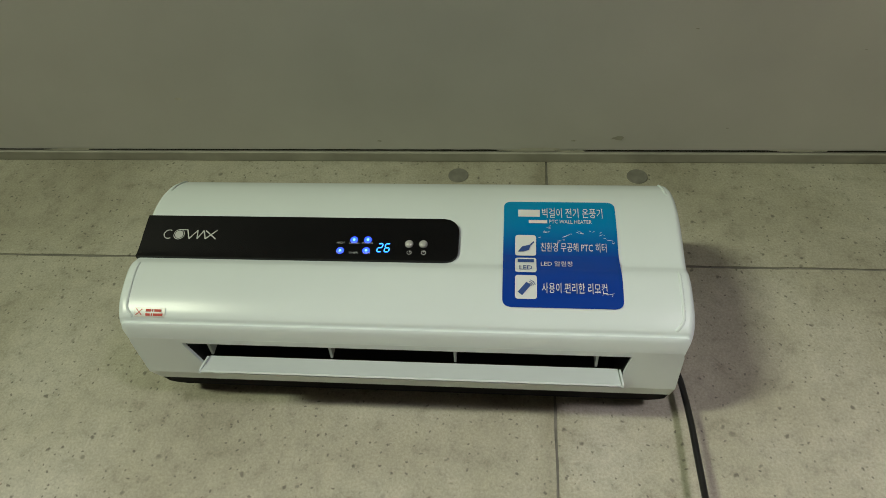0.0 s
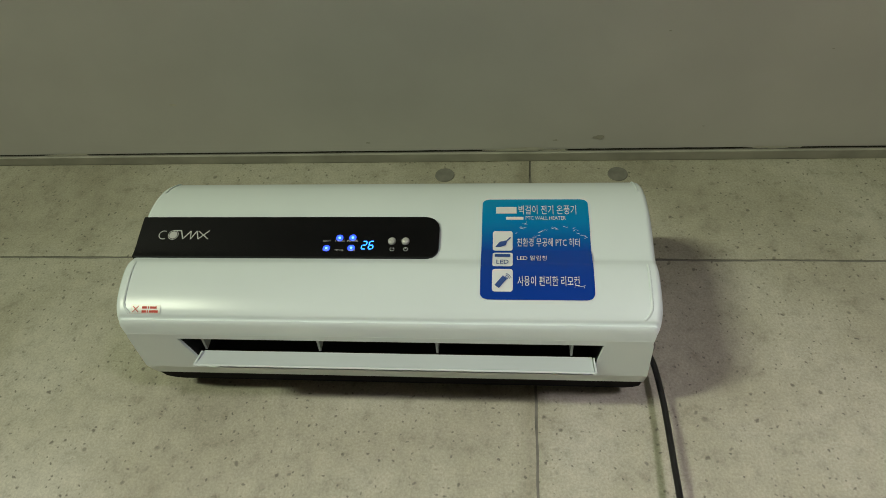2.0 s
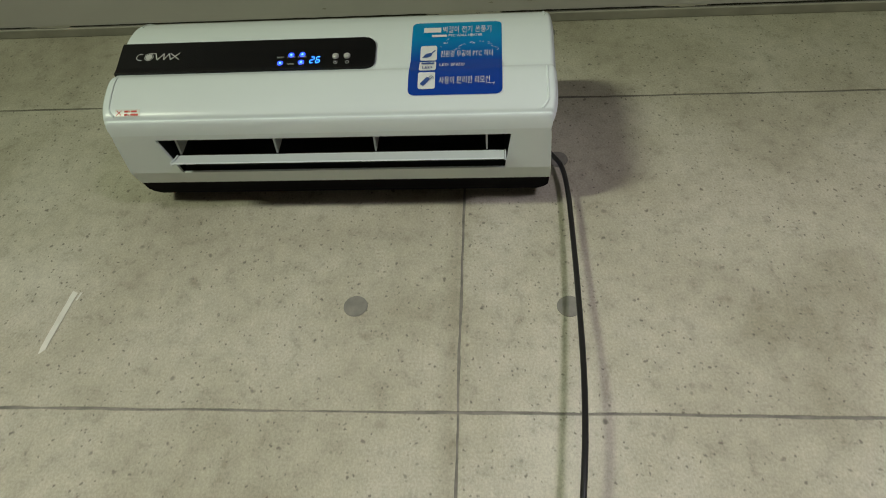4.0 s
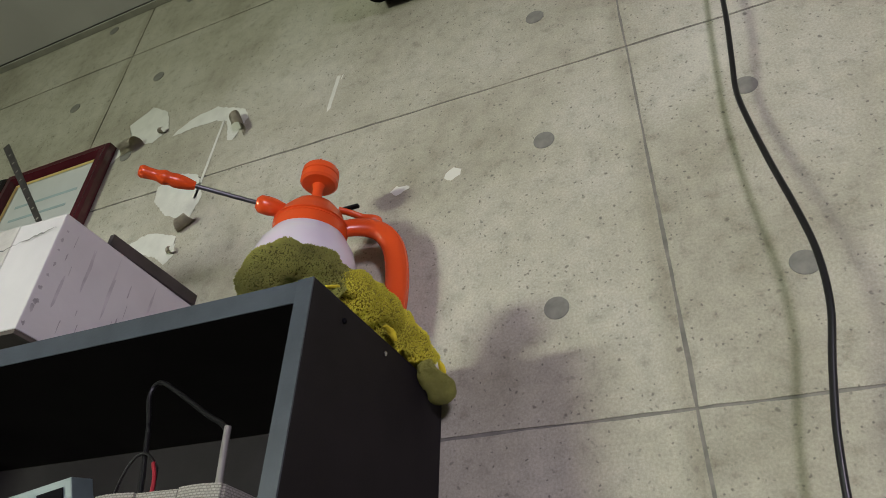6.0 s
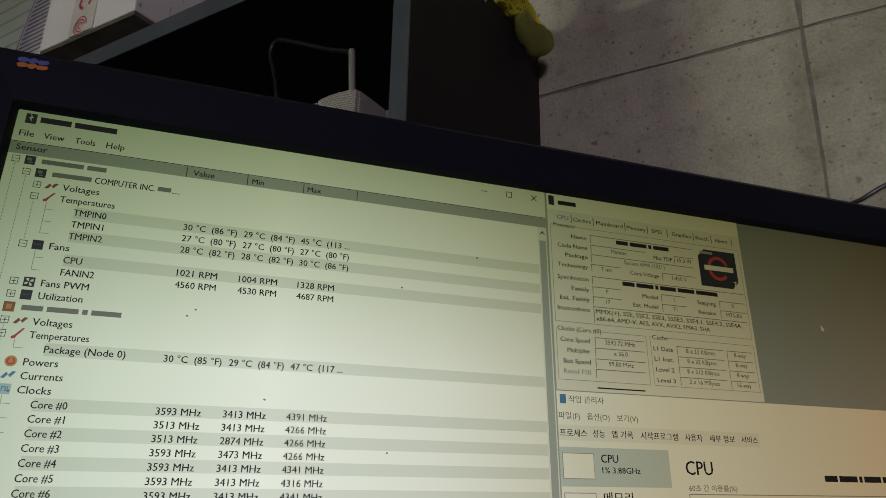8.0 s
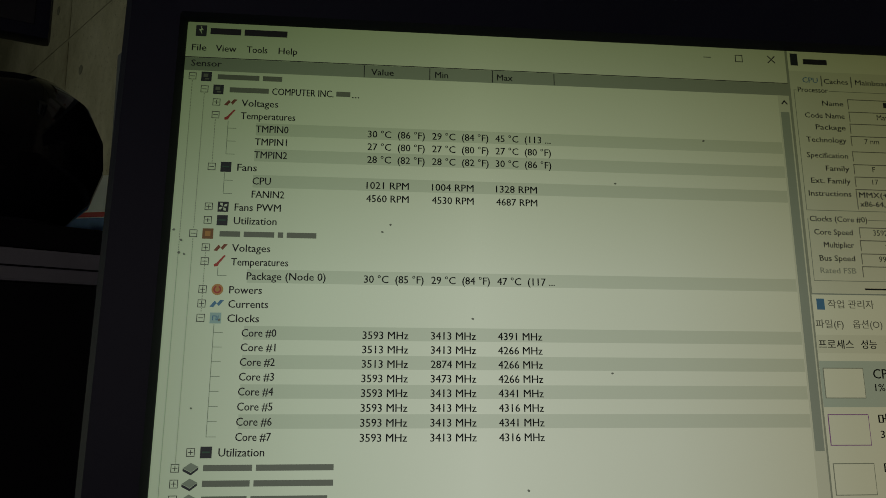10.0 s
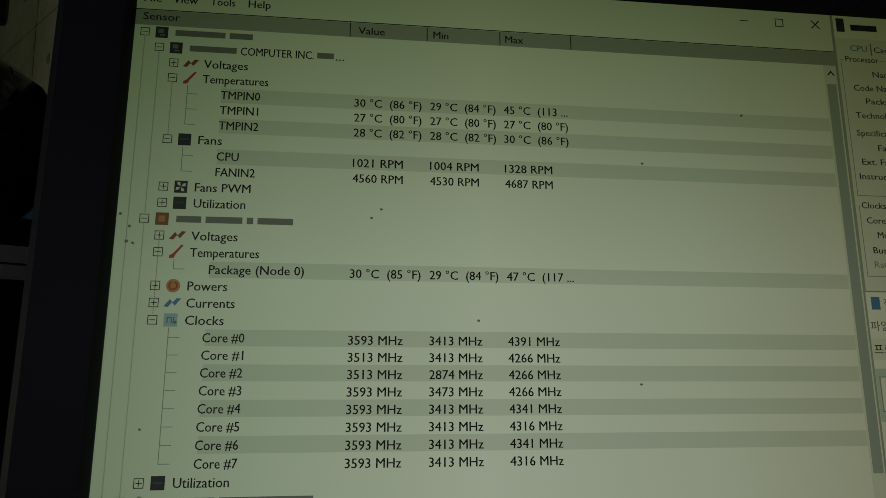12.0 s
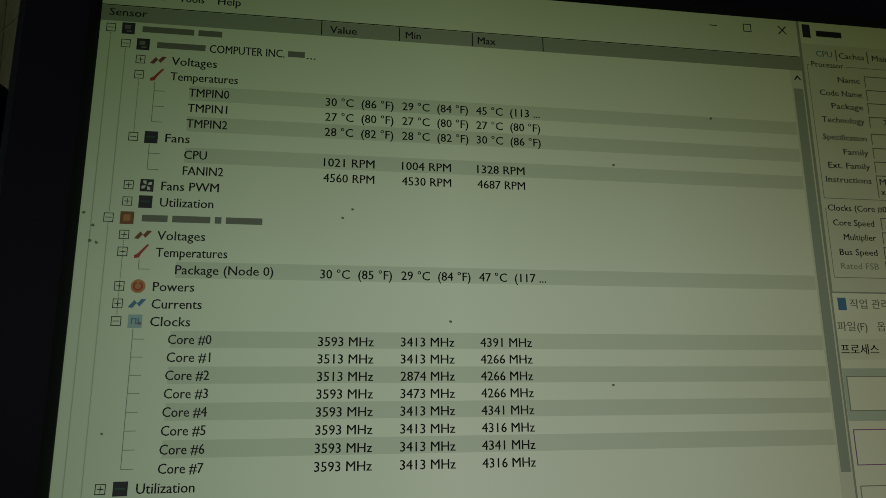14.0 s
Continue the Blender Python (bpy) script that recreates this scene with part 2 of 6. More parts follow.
for k, (x, y, rx, ry) in enumerate(((-0.012, -0.017, 0.036, 0.0028), (0.03, -0.0155, 0.02, 0.0018), (-0.60, -0.016, 0.03, 0.0018), (0.29, -0.017, 0.028, 0.0018))):
    bm = bmesh.new()
    bm.faces.new([bm.verts.new((px, py, CEIL - 0.0009)) for px, py in ragged(x, y, rx, ry, 22, 0.35, 30 + k)])
    tagged(link("paint_chip", bm, CHIP), "chipped white paint flake at the ceiling edge", "paint chip", kind="structure")
for k, (x, y, r) in enumerate(((-0.43, -0.093, 0.0045), (0.14, -0.176, 0.0018), (0.03, -0.031, 0.003), (0.08, -0.035, 0.008), (-0.30, -0.125, 0.0012), (0.31, -0.15, 0.0015), (-0.2, -0.03, 0.003), (0.2, -0.05, 0.0016))):
    bm = bmesh.new()
    bm.faces.new([bm.verts.new((px, py, CEIL - 0.0006)) for px, py in ragged(x, y, r, r * 0.35, 12, 0.4, 60 + k)])
    tagged(link("ceiling_scuff", bm, CHIP if k in (0, 4) else TRIM), "small scuff in the ceiling paint", "scuff", kind="structure")

# ---------------------------------------------------------------- text helper
def text_mesh(body, height, width=None):
    """Flat letters: list of polygons' mesh in x (along), y (up); baseline at 0, cap height given."""
    cu = bpy.data.curves.new("letters", "FONT")
    cu.body, cu.size, cu.resolution_u = body, 1.0, 2
    ob = bpy.data.objects.new("letters", cu)
    scene.collection.objects.link(ob)
    me = bpy.data.meshes.new_from_object(ob)
    bpy.data.objects.remove(ob)
    bpy.data.curves.remove(cu)
    k = height / 0.70
    xs = [v.co.x for v in me.vertices]
    x0, x1 = (min(xs), max(xs)) if xs else (0.0, 1.0)
    kx = width / max(1e-6, x1 - x0) if width else k
    for v in me.vertices:
        v.co = Vector(((v.co.x - x0) * kx, v.co.y * k, 0))
    return me


def bar_mesh(width, height):
    me = bpy.data.meshes.new("bar")
    me.from_pydata([(0, 0, 0), (width, 0, 0), (width, height, 0), (0, height, 0)], [], [(0, 1, 2, 3)])
    return me


def poly_mesh(outline):
    me = bpy.data.meshes.new("shape")
    me.from_pydata([(x, y, 0) for x, y in outline], [], [tuple(range(len(outline)))])
    return me


def ring_mesh(r0, r1, a0=0.0, a1=360.0, n=24):
    me = bpy.data.meshes.new("ring")
    vs, fs = [], []
    for k in range(n + 1):
        a = radians(a0 + (a1 - a0) * k / n)
        vs += [(r0 * math.cos(a), r0 * math.sin(a), 0), (r1 * math.cos(a), r1 * math.sin(a), 0)]
        if k:
            fs.append((2 * k - 2, 2 * k - 1, 2 * k + 1, 2 * k))
    me.from_pydata(vs, [], fs)
    return me


def place_mesh(name, me, fn, material, parent, label=""):
    """Move every vertex of a flat mesh by fn(x, y) and link it as a part."""
    me.name = name
    for v in me.vertices:
        v.co = fn(v.co.x, v.co.y)
    me.materials.append(material)
    me.update()
    ob = new(name, me)
    ob.parent = parent
    return tagged(ob, label) if label else ob


# ---------------------------------------------------------------- the wall heater
HX = -0.130                     # its middle
PROFILE = [(0.0, 0.432), (-0.03, 0.432), (-0.065, 0.430), (-0.095, 0.4235), (-0.118, 0.4115), (-0.134, 0.3985), (-0.144, 0.383), (-0.1495, 0.367), (-0.1515, 0.351),
           (-0.1505, 0.337), (-0.1480, 0.323), (-0.1453, 0.311), (-0.1438, 0.3025), (-0.1438, 0.297), (-0.1458, 0.2930), (-0.1476, 0.2890), (-0.1482, 0.2840), (-0.1475, 0.2770), (-0.1450, 0.2665),
           (-0.1415, 0.2565), (-0.1375, 0.2475), (-0.1350, 0.2434), (-0.1322, 0.2424), (-0.1313, 0.2412), (-0.1322, 0.2402), (-0.1300, 0.2386), (-0.1260, 0.2376), (-0.1205, 0.2368), (-0.1155, 0.2365)]
fine = []
for a, b in zip(PROFILE, PROFILE[1:]):
    for k in range(4):
        fine.append((a[0] + (b[0] - a[0]) * k / 4, a[1] + (b[1] - a[1]) * k / 4))
fine.append(PROFILE[-1])
for _ in range(2):              # round off the polyline, but keep its ends
    fine = [fine[0]] + [((p[0] + 2 * q[0] + r[0]) / 4, (p[1] + 2 * q[1] + r[1]) / 4) for p, q, r in zip(fine, fine[1:], fine[2:])] + [fine[-1]]
lengths = [0.0]
for a, b in zip(fine, fine[1:]):
    lengths.append(lengths[-1] + math.hypot(b[0] - a[0], b[1] - a[1]))


BRIDGE = []                     # lengths between which the sticker spans the crease in the front


def on_front(s, lift=0.0, bridge=False):
    """Point (y, z) of the front at the length s along the profile from the wall, raised by lift."""
    if bridge and BRIDGE[0] < s < BRIDGE[1]:
        t = (s - BRIDGE[0]) / (BRIDGE[1] - BRIDGE[0])
        a, b = on_front(BRIDGE[0], lift), on_front(BRIDGE[1], lift)
        return a[0] + (b[0] - a[0]) * t, a[1] + (b[1] - a[1]) * t
    s = min(max(s, 0.0), lengths[-1] - 1e-6)
    i = max(k for k in range(len(lengths)) if lengths[k] <= s)
    i = min(i, len(fine) - 2)
    t = (s - lengths[i]) / (lengths[i + 1] - lengths[i])
    a, b = fine[i], fine[i + 1]
    dy, dz = b[0] - a[0], b[1] - a[1]
    n = math.hypot(dy, dz)
    return a[0] + dy * t + lift * dz / n, a[1] + dz * t - lift * dy / n


def s_at(z):
    """Length along the profile where the front reaches the height z."""
    for i in range(1, len(fine)):
        (y0, z0), (y1, z1) = fine[i - 1], fine[i]
        if y1 < -0.06 and z0 > z >= z1:
            return lengths[i - 1] + (lengths[i] - lengths[i - 1]) * (z0 - z) / (z0 - z1)
    return lengths[-1]


def half_width(z):
    """Half the width at a height: the ends are upright, rounded in at the lower corners."""
    c = min(1.0, max(0.0, (0.260 - z) / 0.0240))
    return 0.2240 - 0.009 * (1 - math.sqrt(1 - c * c * 0.98))


BRIDGE += [s_at(0.3060), s_at(0.2900)]
heater = thing("wall_heater", pose(0, 0, Z0), "white glossy electric wall heater with a black display band", "heater")
# shell: the profile drawn from end to end, its ends rounded off
rings = []
ends = [(-1, 0.0), (-1, 0.3), (-1, 0.6), (-1, 0.85), (-1, 1.0), (-0.5, 1), (0, 1), (0.5, 1), (1, 1.0), (1, 0.85), (1, 0.6), (1, 0.3), (1, 0.0)]
for side, f in ends:
    inset = 0.006 * (1 - math.sqrt(max(0.0, 1 - (1 - f) ** 2)))
    run = 0.006 * f
    ring = []
    for y, z in fine:
        hw = half_width(z)
        if abs(side) < 1:
            x = HX + side * (hw - 0.006)
        else:
            x = HX + side * (hw - run)
        k = 1 - inset / 0.12
        ring.append((x, -0.002 + (y + 0.002) * k if y < -0.002 else y, 0.33 + (z - 0.33) * (1 - inset / 0.10) if z > 0.33 else z))
    rings.append(ring)
bm = loft(rings, close_ends=False, closed=False)
part("shell", bm, WHITE, heater, "glossy white curved front", smooth=True)
for side in (0, -1):
    ring = rings[side]
    bm = bmesh.new()
    bm.faces.new([bm.verts.new(p) for p in ring] + [bm.verts.new((ring[-1][0] + (0.004 if side else -0.004), -0.041, 0.2448)), bm.verts.new((ring[-1][0] + (0.005 if side else -0.005), -0.030, 0.2640)), bm.verts.new((HX + (1 if side else -1) * half_width(0.29), -0.002, 0.29))])
    bmesh.ops.recalc_face_normals(bm, faces=bm.faces)
    part("end_cap", bm, WHITE_SIDE, heater)
# raised beads inside each end, beside the lower panel and over the shoulder
for side in (-1, 1):
    for za, zb, ins in ((0.2895, 0.2440, 0.0095), (0.3990, 0.3720, 0.0080)):
        path = []
        for k in range(31):
            z = za - (za - zb) * k / 30
            y, zz = on_front(s_at(z), -0.0002)
            turn = max(0.0, (k - 24) / 6) ** 2 * 0.006 if zb < 0.3 else 0.0
            path.append(Vector((HX + side * (0.2240 - ins - turn), y, zz)))
        part("rim_bead", tube_bm(path, 0.0012, 8), WHITE, heater, smooth=True)
# underside with the outlet slot
SX0, SX1, SY0, SY1 = -0.305, 0.050, -0.110, -0.064


def under_z(y):
    return 0.2365 + max(0.0, (-0.06 - y)) * -0.0 + max(0.0, (y + 0.064)) * 0.34


def under_plate(x0a, x1a, y0, x0b, x1b, y1, name="underside_panel"):
    bm = loft([[(x0a, y0, under_z(y0)), (x1a, y0, under_z(y0)), (x1a, y0, under_z(y0) + 0.003), (x0a, y0, under_z(y0) + 0.003)],
               [(x0b, y1, under_z(y1)), (x1b, y1, under_z(y1)), (x1b, y1, under_z(y1) + 0.003), (x0b, y1, under_z(y1) + 0.003)]])
    part(name, bm, WHITE_SIDE, heater)


LX, RX = HX - half_width(0.2365), HX + half_width(0.2365)
under_plate(LX + 0.0005, RX - 0.0005, -0.1165, LX - 0.001, RX + 0.001, SY0)
under_plate(LX - 0.001, SX0, SY0, LX - 0.003, SX0 + 0.012, SY1)
under_plate(SX1, RX + 0.001, SY0, SX1 - 0.006, RX + 0.003, SY1)
under_plate(LX - 0.003, RX + 0.003, SY1, LX - 0.004, RX + 0.004, -0.041)
bm = bmesh.new()
for q in ([(SX0, SY0, 0.239), (SX0 + 0.012, SY1, 0.239), (SX0 + 0.012, SY1, 0.285), (SX0, SY0, 0.285)],
          [(SX1, SY0, 0.239), (SX1 - 0.006, SY1, 0.239), (SX1 - 0.006, SY1, 0.285), (SX1, SY0, 0.285)],
          [(SX0, SY0, 0.239), (SX1, SY0, 0.239), (SX1, SY0, 0.285), (SX0, SY0, 0.285)],
          [(SX0 + 0.012, SY1, 0.239), (SX1 - 0.006, SY1, 0.239), (SX1 - 0.006, SY1, 0.285), (SX0 + 0.012, SY1, 0.285)],
          [(SX0, SY0, 0.285), (SX1, SY0, 0.285), (SX1 - 0.006, SY1, 0.285), (SX0 + 0.012, SY1, 0.285)]):
    bm.faces.new([bm.verts.new(p) for p in q])
part("outlet_duct", bm, DARK, heater, "dark hollow air outlet")
for k in range(4):
    x = SX0 + 0.008 + (SX1 - SX0 - 0.016) * (0.02 + 0.3 * k + (0.03 if k == 3 else 0))
    bm = loft([[(x, SY0 + 0.004, 0.245), (x + 0.002, SY0 + 0.004, 0.245), (x + 0.002, SY0 + 0.004, 0.28), (x, SY0 + 0.004, 0.28)],
               [(x, SY0 + 0.026, 0.243), (x + 0.002, SY0 + 0.026, 0.243), (x + 0.002, SY0 + 0.026, 0.28), (x, SY0 + 0.026, 0.28)]])
    part("outlet_fin", bm, GREY_PL, heater)
# louvre: a thin curved vane across the slot
vane = [(-0.0835, 0.2420), (-0.0860, 0.2350), (-0.0885, 0.2290), (-0.0915, 0.2232), (-0.0905, 0.2222), (-0.0870, 0.2268), (-0.0842, 0.2330), (-0.0818, 0.2420)]
part("louvre", loft([[(x, y, z) for y, z in vane] for x in (SX0 + 0.014, HX, SX1 - 0.007)]), WHITE_SIDE, heater, "white swinging louvre vane", smooth=True)
for x in (SX0 + 0.0125, SX1 - 0.0065):
    part("louvre_end", loft([[(x + e, -0.0920, 0.2225), (x + e, -0.0895, 0.2215), (x + e, -0.072, 0.2400), (x + e, -0.075, 0.2440), (x + e, -0.086, 0.2400)] for e in (0.0, 0.0015)]), WHITE_SIDE, heater)
# black mounting base behind
base_rings = []
for x, f in ((LX - 0.003, 0.0), (LX + 0.001, 0.6), (LX + 0.008, 1.0), (RX - 0.008, 1.0), (RX - 0.001, 0.6), (RX + 0.003, 0.0)):
    back = -0.026 + 0.011 * f
    base_rings.append([(x, -0.0405, 0.2447), (x, back, 0.2490 + 0.004 * f), (x, back + 0.003, 0.2575 + 0.001 * f), (x, -0.001, 0.30), (x, -0.001, 0.42), (x, -0.035, 0.42)])
part("mounting_base", loft(base_rings), BASE_BLACK, heater, "matt black rear base")


# front details follow the curved front
def front_fn(x0, s0, lift, bridge=False):
    def fn(x, y):
        yy, zz = on_front(s0 - y, lift, bridge)
        return Vector((x0 + x, yy, zz))
    return fn


def front_sheet(name, x0, x1, s0, s1, r, lift, material, label=""):
    """A rounded sheet laid on the front between two lengths of the profile (s0 above s1)."""
    w, h = x1 - x0, s1 - s0
    n = 120
    bm = bmesh.new()
    rows = []
    for k in range(n + 1):
        d = h * (k / n)
        e = min(d, h - d)
        ins = r - math.sqrt(max(0.0, r * r - (r - e) ** 2)) if e < r else 0.0
        y, z = on_front(s0 + d, lift, x0 > -0.06)
        rows.append([bm.verts.new((x, y, z)) for x in (x0 + ins, x0 + r + 1e-4, (x0 + x1) / 2, x1 - r - 1e-4, x1 - ins)])
    for a, b in zip(rows, rows[1:]):
        for i in range(4):
            bm.faces.new((a[i], a[i + 1], b[i + 1], b[i]))
    bmesh.ops.recalc_face_normals(bm, faces=bm.faces)
    return part(name, bm, material, heater, label, smooth=True)


SB0, SB1 = s_at(0.3373), s_at(0.2958)


def band_sheet():
    n = 60
    bm = bmesh.new()
    rows = []
    h = SB1 - SB0
    r = 0.0125
    for lift in (0.0022,):
        for k in range(n + 1):
            d = h * k / n
            e = min(d, h - d)
            ins = r - math.sqrt(max(0.0, r * r - (r - e) ** 2)) if e < r else 0.0
            y, z = on_front(SB0 + d, lift)
            hw = half_width(z)
            rows.append([bm.verts.new((x, y, z)) for x in (HX - hw + 0.0022, HX - hw + 0.03, -0.2, -0.0846 - r, -0.0846 - ins)])
    for a, b in zip(rows, rows[1:]):
        for i in range(4):
            bm.faces.new((a[i], a[i + 1], b[i + 1], b[i]))
    # rim down to the front
    rim = [rows[0][i] for i in range(5)] + [rows[k][4] for k in range(1, n + 1)] + [rows[n][i] for i in (3, 2, 1, 0)]
    low = []
    for v in rim:
        low.append(bm.verts.new(v.co + Vector((0, 0.004, 0))))
    for a, b, c, d in zip(rim, rim[1:], low[1:], low):
        bm.faces.new((a, b, c, d))
    bmesh.ops.recalc_face_normals(bm, faces=bm.faces)
    return part("display_band", bm, GLOSS, heater, "glossy black display band", smooth=True)


band = band_sheet()


def emit(name, color, strength, base=(0.02, 0.02, 0.02)):
    m = bpy.data.materials.new(name)
    m.use_nodes = True
    b = m.node_tree.nodes["Principled BSDF"]
    b.inputs["Base Color"].default_value = (*base, 1)
    b.inputs["Roughness"].default_value = 0.4
    b.inputs["Emission Color"].default_value = (*color, 1)
    b.inputs["Emission Strength"].default_value = strength
    return m


LED_BLUE = emit("led_blue", (0.02, 0.06, 1.0), 2.6)
LED_CORE = emit("led_core", (0.1, 0.3, 1.0), 4.0)
DIGIT = emit("display_digit", (0.03, 0.22, 1.0), 4.0)
PRINT = mat("silver_print", (0.55, 0.56, 0.55), 0.5)
CHROME = mat("satin_button", (0.62, 0.62, 0.6), 0.3, metal=0.3, vary=0.03)
LIFT = 0.0026


def on_band(name, me, x, s, material, label=""):
    return place_mesh(name, me, front_fn(x, s, LIFT), material, band, label)


# maker's mark as plain strokes
MX, MS = -0.3335, s_at(0.3160)
on_band("brand_mark", ring_mesh(0.0036, 0.0044, 60, 300), MX + 0.0045, MS - 0.003, PRINT)
on_band("brand_mark", ring_mesh(0.0, 0.0036, 0, 360), MX + 0.0135, MS - 0.003, PRINT)
on_band("brand_mark", ring_mesh(0.0042, 0.0048, 0, 360), MX + 0.0135, MS - 0.003, PRINT)
for xa, ya, xb, yb in ((0.013, 0.0075, 0.020, 0.0075), (0.020, 0.0075, 0.023, -0.001), (0.023, -0.001, 0.029, 0.007), (0.029, 0.007, 0.030, -0.001), (0.030, -0.001, 0.0345, 0.007), (0.0345, 0.007, 0.037, -0.001), (0.036, 0.007, 0.046, -0.001), (0.037, -0.001, 0.046, 0.0075)):
    dx, dy = xb - xa, yb - ya
    n = math.hypot(dx, dy)
    ox, oy = -dy / n * 0.0005, dx / n * 0.0005
    on_band("brand_mark", poly_mesh([(xa - ox, ya - oy), (xb - ox, yb - oy), (xb + ox, yb + oy), (xa + ox, ya + oy)]), MX, MS, PRINT)
# lamps, words, digits, buttons
for x, z in ((-0.1806, 0.3062), (-0.1702, 0.3163), (-0.1588, 0.3165), (-0.1592, 0.3066)):
    on_band("indicator_lamp", ring_mesh(0, 0.0031), x, s_at(z), LED_BLUE, "round blue indicator lamp")
    on_band("indicator_lamp_core", ring_mesh(0, 0.0011), x, s_at(z) - 0.0001, LED_CORE).location.y -= 0.0002
for word, x, z, w in (("HIGH", -0.1810, 0.3124, 0.0062), ("SWING", -0.1697, 0.3124, 0.0083), ("POWER", -0.1585, 0.3124, 0.0090), ("LOW", -0.1807, 0.3032, 0.0054), ("TIMER", -0.1695, 0.3032, 0.0079), ("FAN", -0.1584, 0.3032, 0.0051)):
    ob = on_band("printed_word", text_mesh(word, 0.0019, w), x - w / 2, s_at(z), PRINT)
    ob.location.y -= 0.0004
SEGS = {"2": "abged", "6": "afgedc"}
for ch, x in (("2", -0.1506), ("6", -0.1446)):
    w, h, t = 0.0037, 0.0076, 0.0009
    for s in SEGS[ch]:
        if s in "agd":
            y = {"a": h, "g": h / 2, "d": 0}[s]
            o = [(0.0006, y - t / 2), (w - 0.0006, y - t / 2), (w - 0.0002, y), (w - 0.0006, y + t / 2), (0.0006, y + t / 2), (0.0002, y)]
        else:
            xx = 0 if s in "fe" else w
            y0 = h / 2 if s in "fb" else 0
            o = [(xx - t / 2, y0 + 0.0005), (xx + t / 2, y0 + 0.0005), (xx + t / 2, y0 + h / 2 - 0.0005), (xx - t / 2, y0 + h / 2 - 0.0005)]
        o = [(px + py * 0.14, py) for px, py in o]
        on_band("display_segment", poly_mesh(o), x, s_at(0.3057), DIGIT)
for i, x in enumerate((-0.1246, -0.1130)):
    y, z = on_front(s_at(0.3133), 0.002)
    prof = [(0.0034, 0.0), (0.0034, 0.0012), (0.0029, 0.0020), (0.0018, 0.0025), (0.0004, 0.0026)]
    bm = lathe(prof, 20)
    bmesh.ops.rotate(bm, verts=bm.verts, matrix=Matrix.Rotation(radians(100), 3, "X"))
    bmesh.ops.translate(bm, verts=bm.verts, vec=(x, y, z))
    part("push_button", bm, CHROME, band, "round silver push button", smooth=True)
    on_band("button_symbol", ring_mesh(0.0015, 0.0020, 120 if i == 0 else 0, 420 if i == 0 else 360), x + 0.0006, s_at(0.3055), PRINT)
    on_band("button_symbol", bar_mesh(0.0004, 0.0019), x + 0.0004, s_at(0.3055), PRINT)

# blue product sticker, curved over the front
STK0, STK1 = s_at(0.3594), s_at(0.2573)
SKX0, SKX1 = -0.0487, 0.0415


def sticker_material():
    m = bpy.data.materials.new("sticker_blue")
    m.use_nodes = True
    nt = m.node_tree
    b = nt.nodes["Principled BSDF"]
    b.inputs["Roughness"].default_value = 0.22
    co = nt.nodes.new("ShaderNodeTexCoord")
    sp = nt.nodes.new("ShaderNodeSeparateXYZ")
    nt.links.new(co.outputs["Object"], sp.inputs[0])
    mr = node(nt, "ShaderNodeMapRange")
    mr.inputs[1].default_value, mr.inputs[2].default_value = 0.360, 0.272
    nt.links.new(sp.outputs["Z"], mr.inputs[0])
    c = ramp(nt, mr.outputs[0], [(0.0, (0.0, 0.28, 0.56)), (0.3, (0.0, 0.23, 0.54)), (0.62, (0.004, 0.06, 0.38)), (1.0, (0.006, 0.05, 0.36))])
    nt.links.new(c, b.inputs["Base Color"])
    wr = node(nt, "ShaderNodeTexNoise", Scale=90.0, Detail=2.0)
    nt.links.new(co.outputs["Object"], wr.inputs["Vector"])
    bu = node(nt, "ShaderNodeBump", Strength=0.25, Distance=0.0006)
    nt.links.new(wr.outputs["Fac"], bu.inputs["Height"])
    nt.links.new(bu.outputs["Normal"], b.inputs["Normal"])
    return m


STICKER = sticker_material()
INK_WHITE = mat("white_ink", (0.82, 0.84, 0.84), 0.5, vary=0.02)
INK_BLUE = mat("blue_ink", (0.03, 0.08, 0.3), 0.5, vary=0.05)
INK_RED = mat("red_ink", (0.6, 0.07, 0.05), 0.6, vary=0.1)
sticker = front_sheet("sticker", SKX0, SKX1, STK0, STK1, 0.006, 0.0005, STICKER, "glossy blue product sticker with white print")
SW, SH = SKX1 - SKX0, STK1 - STK0


def on_sticker(name, me, u, v, material=INK_WHITE, lift=0.0013):
    """u, v: share of the sticker's width and height from its upper left corner."""
    return place_mesh(name, me, front_fn(SKX0 + u * SW, STK0 + v * SH, lift, True), material, sticker)


on_sticker("print_bar", bar_mesh(0.195 * SW, 0.0074), 0.13, 0.172)
on_sticker("printed_text", text_mesh("벽걸이 전기 온풍기", 0.0078, 0.54 * SW), 0.345, 0.172)
on_sticker("print_bar", bar_mesh(0.165 * SW, 0.0030), 0.225, 0.234)
on_sticker("printed_text", text_mesh("PTC WALL HEATER", 0.0036, 0.375 * SW), 0.41, 0.234)
for v0, v1 in ((0.342, 0.525), (0.552, 0.722), (0.748, 0.938)):
    tile = front_sheet("icon_tile", SKX0 + 0.105 * SW, SKX0 + 0.288 * SW, STK0 + v0 * SH, STK0 + v1 * SH, 0.0022, 0.0010, INK_WHITE)
    tile.parent = sticker
on_sticker("printed_text", text_mesh("친환경 무공해 PTC 히터", 0.0062, 0.57 * SW), 0.33, 0.478)
on_sticker("printed_text", text_mesh("LED 알림창", 0.0050, 0.275 * SW), 0.326, 0.648)
on_sticker("printed_text", text_mesh("사용이 편리한 리모컨", 0.0066, 0.54 * SW), 0.33, 0.884)
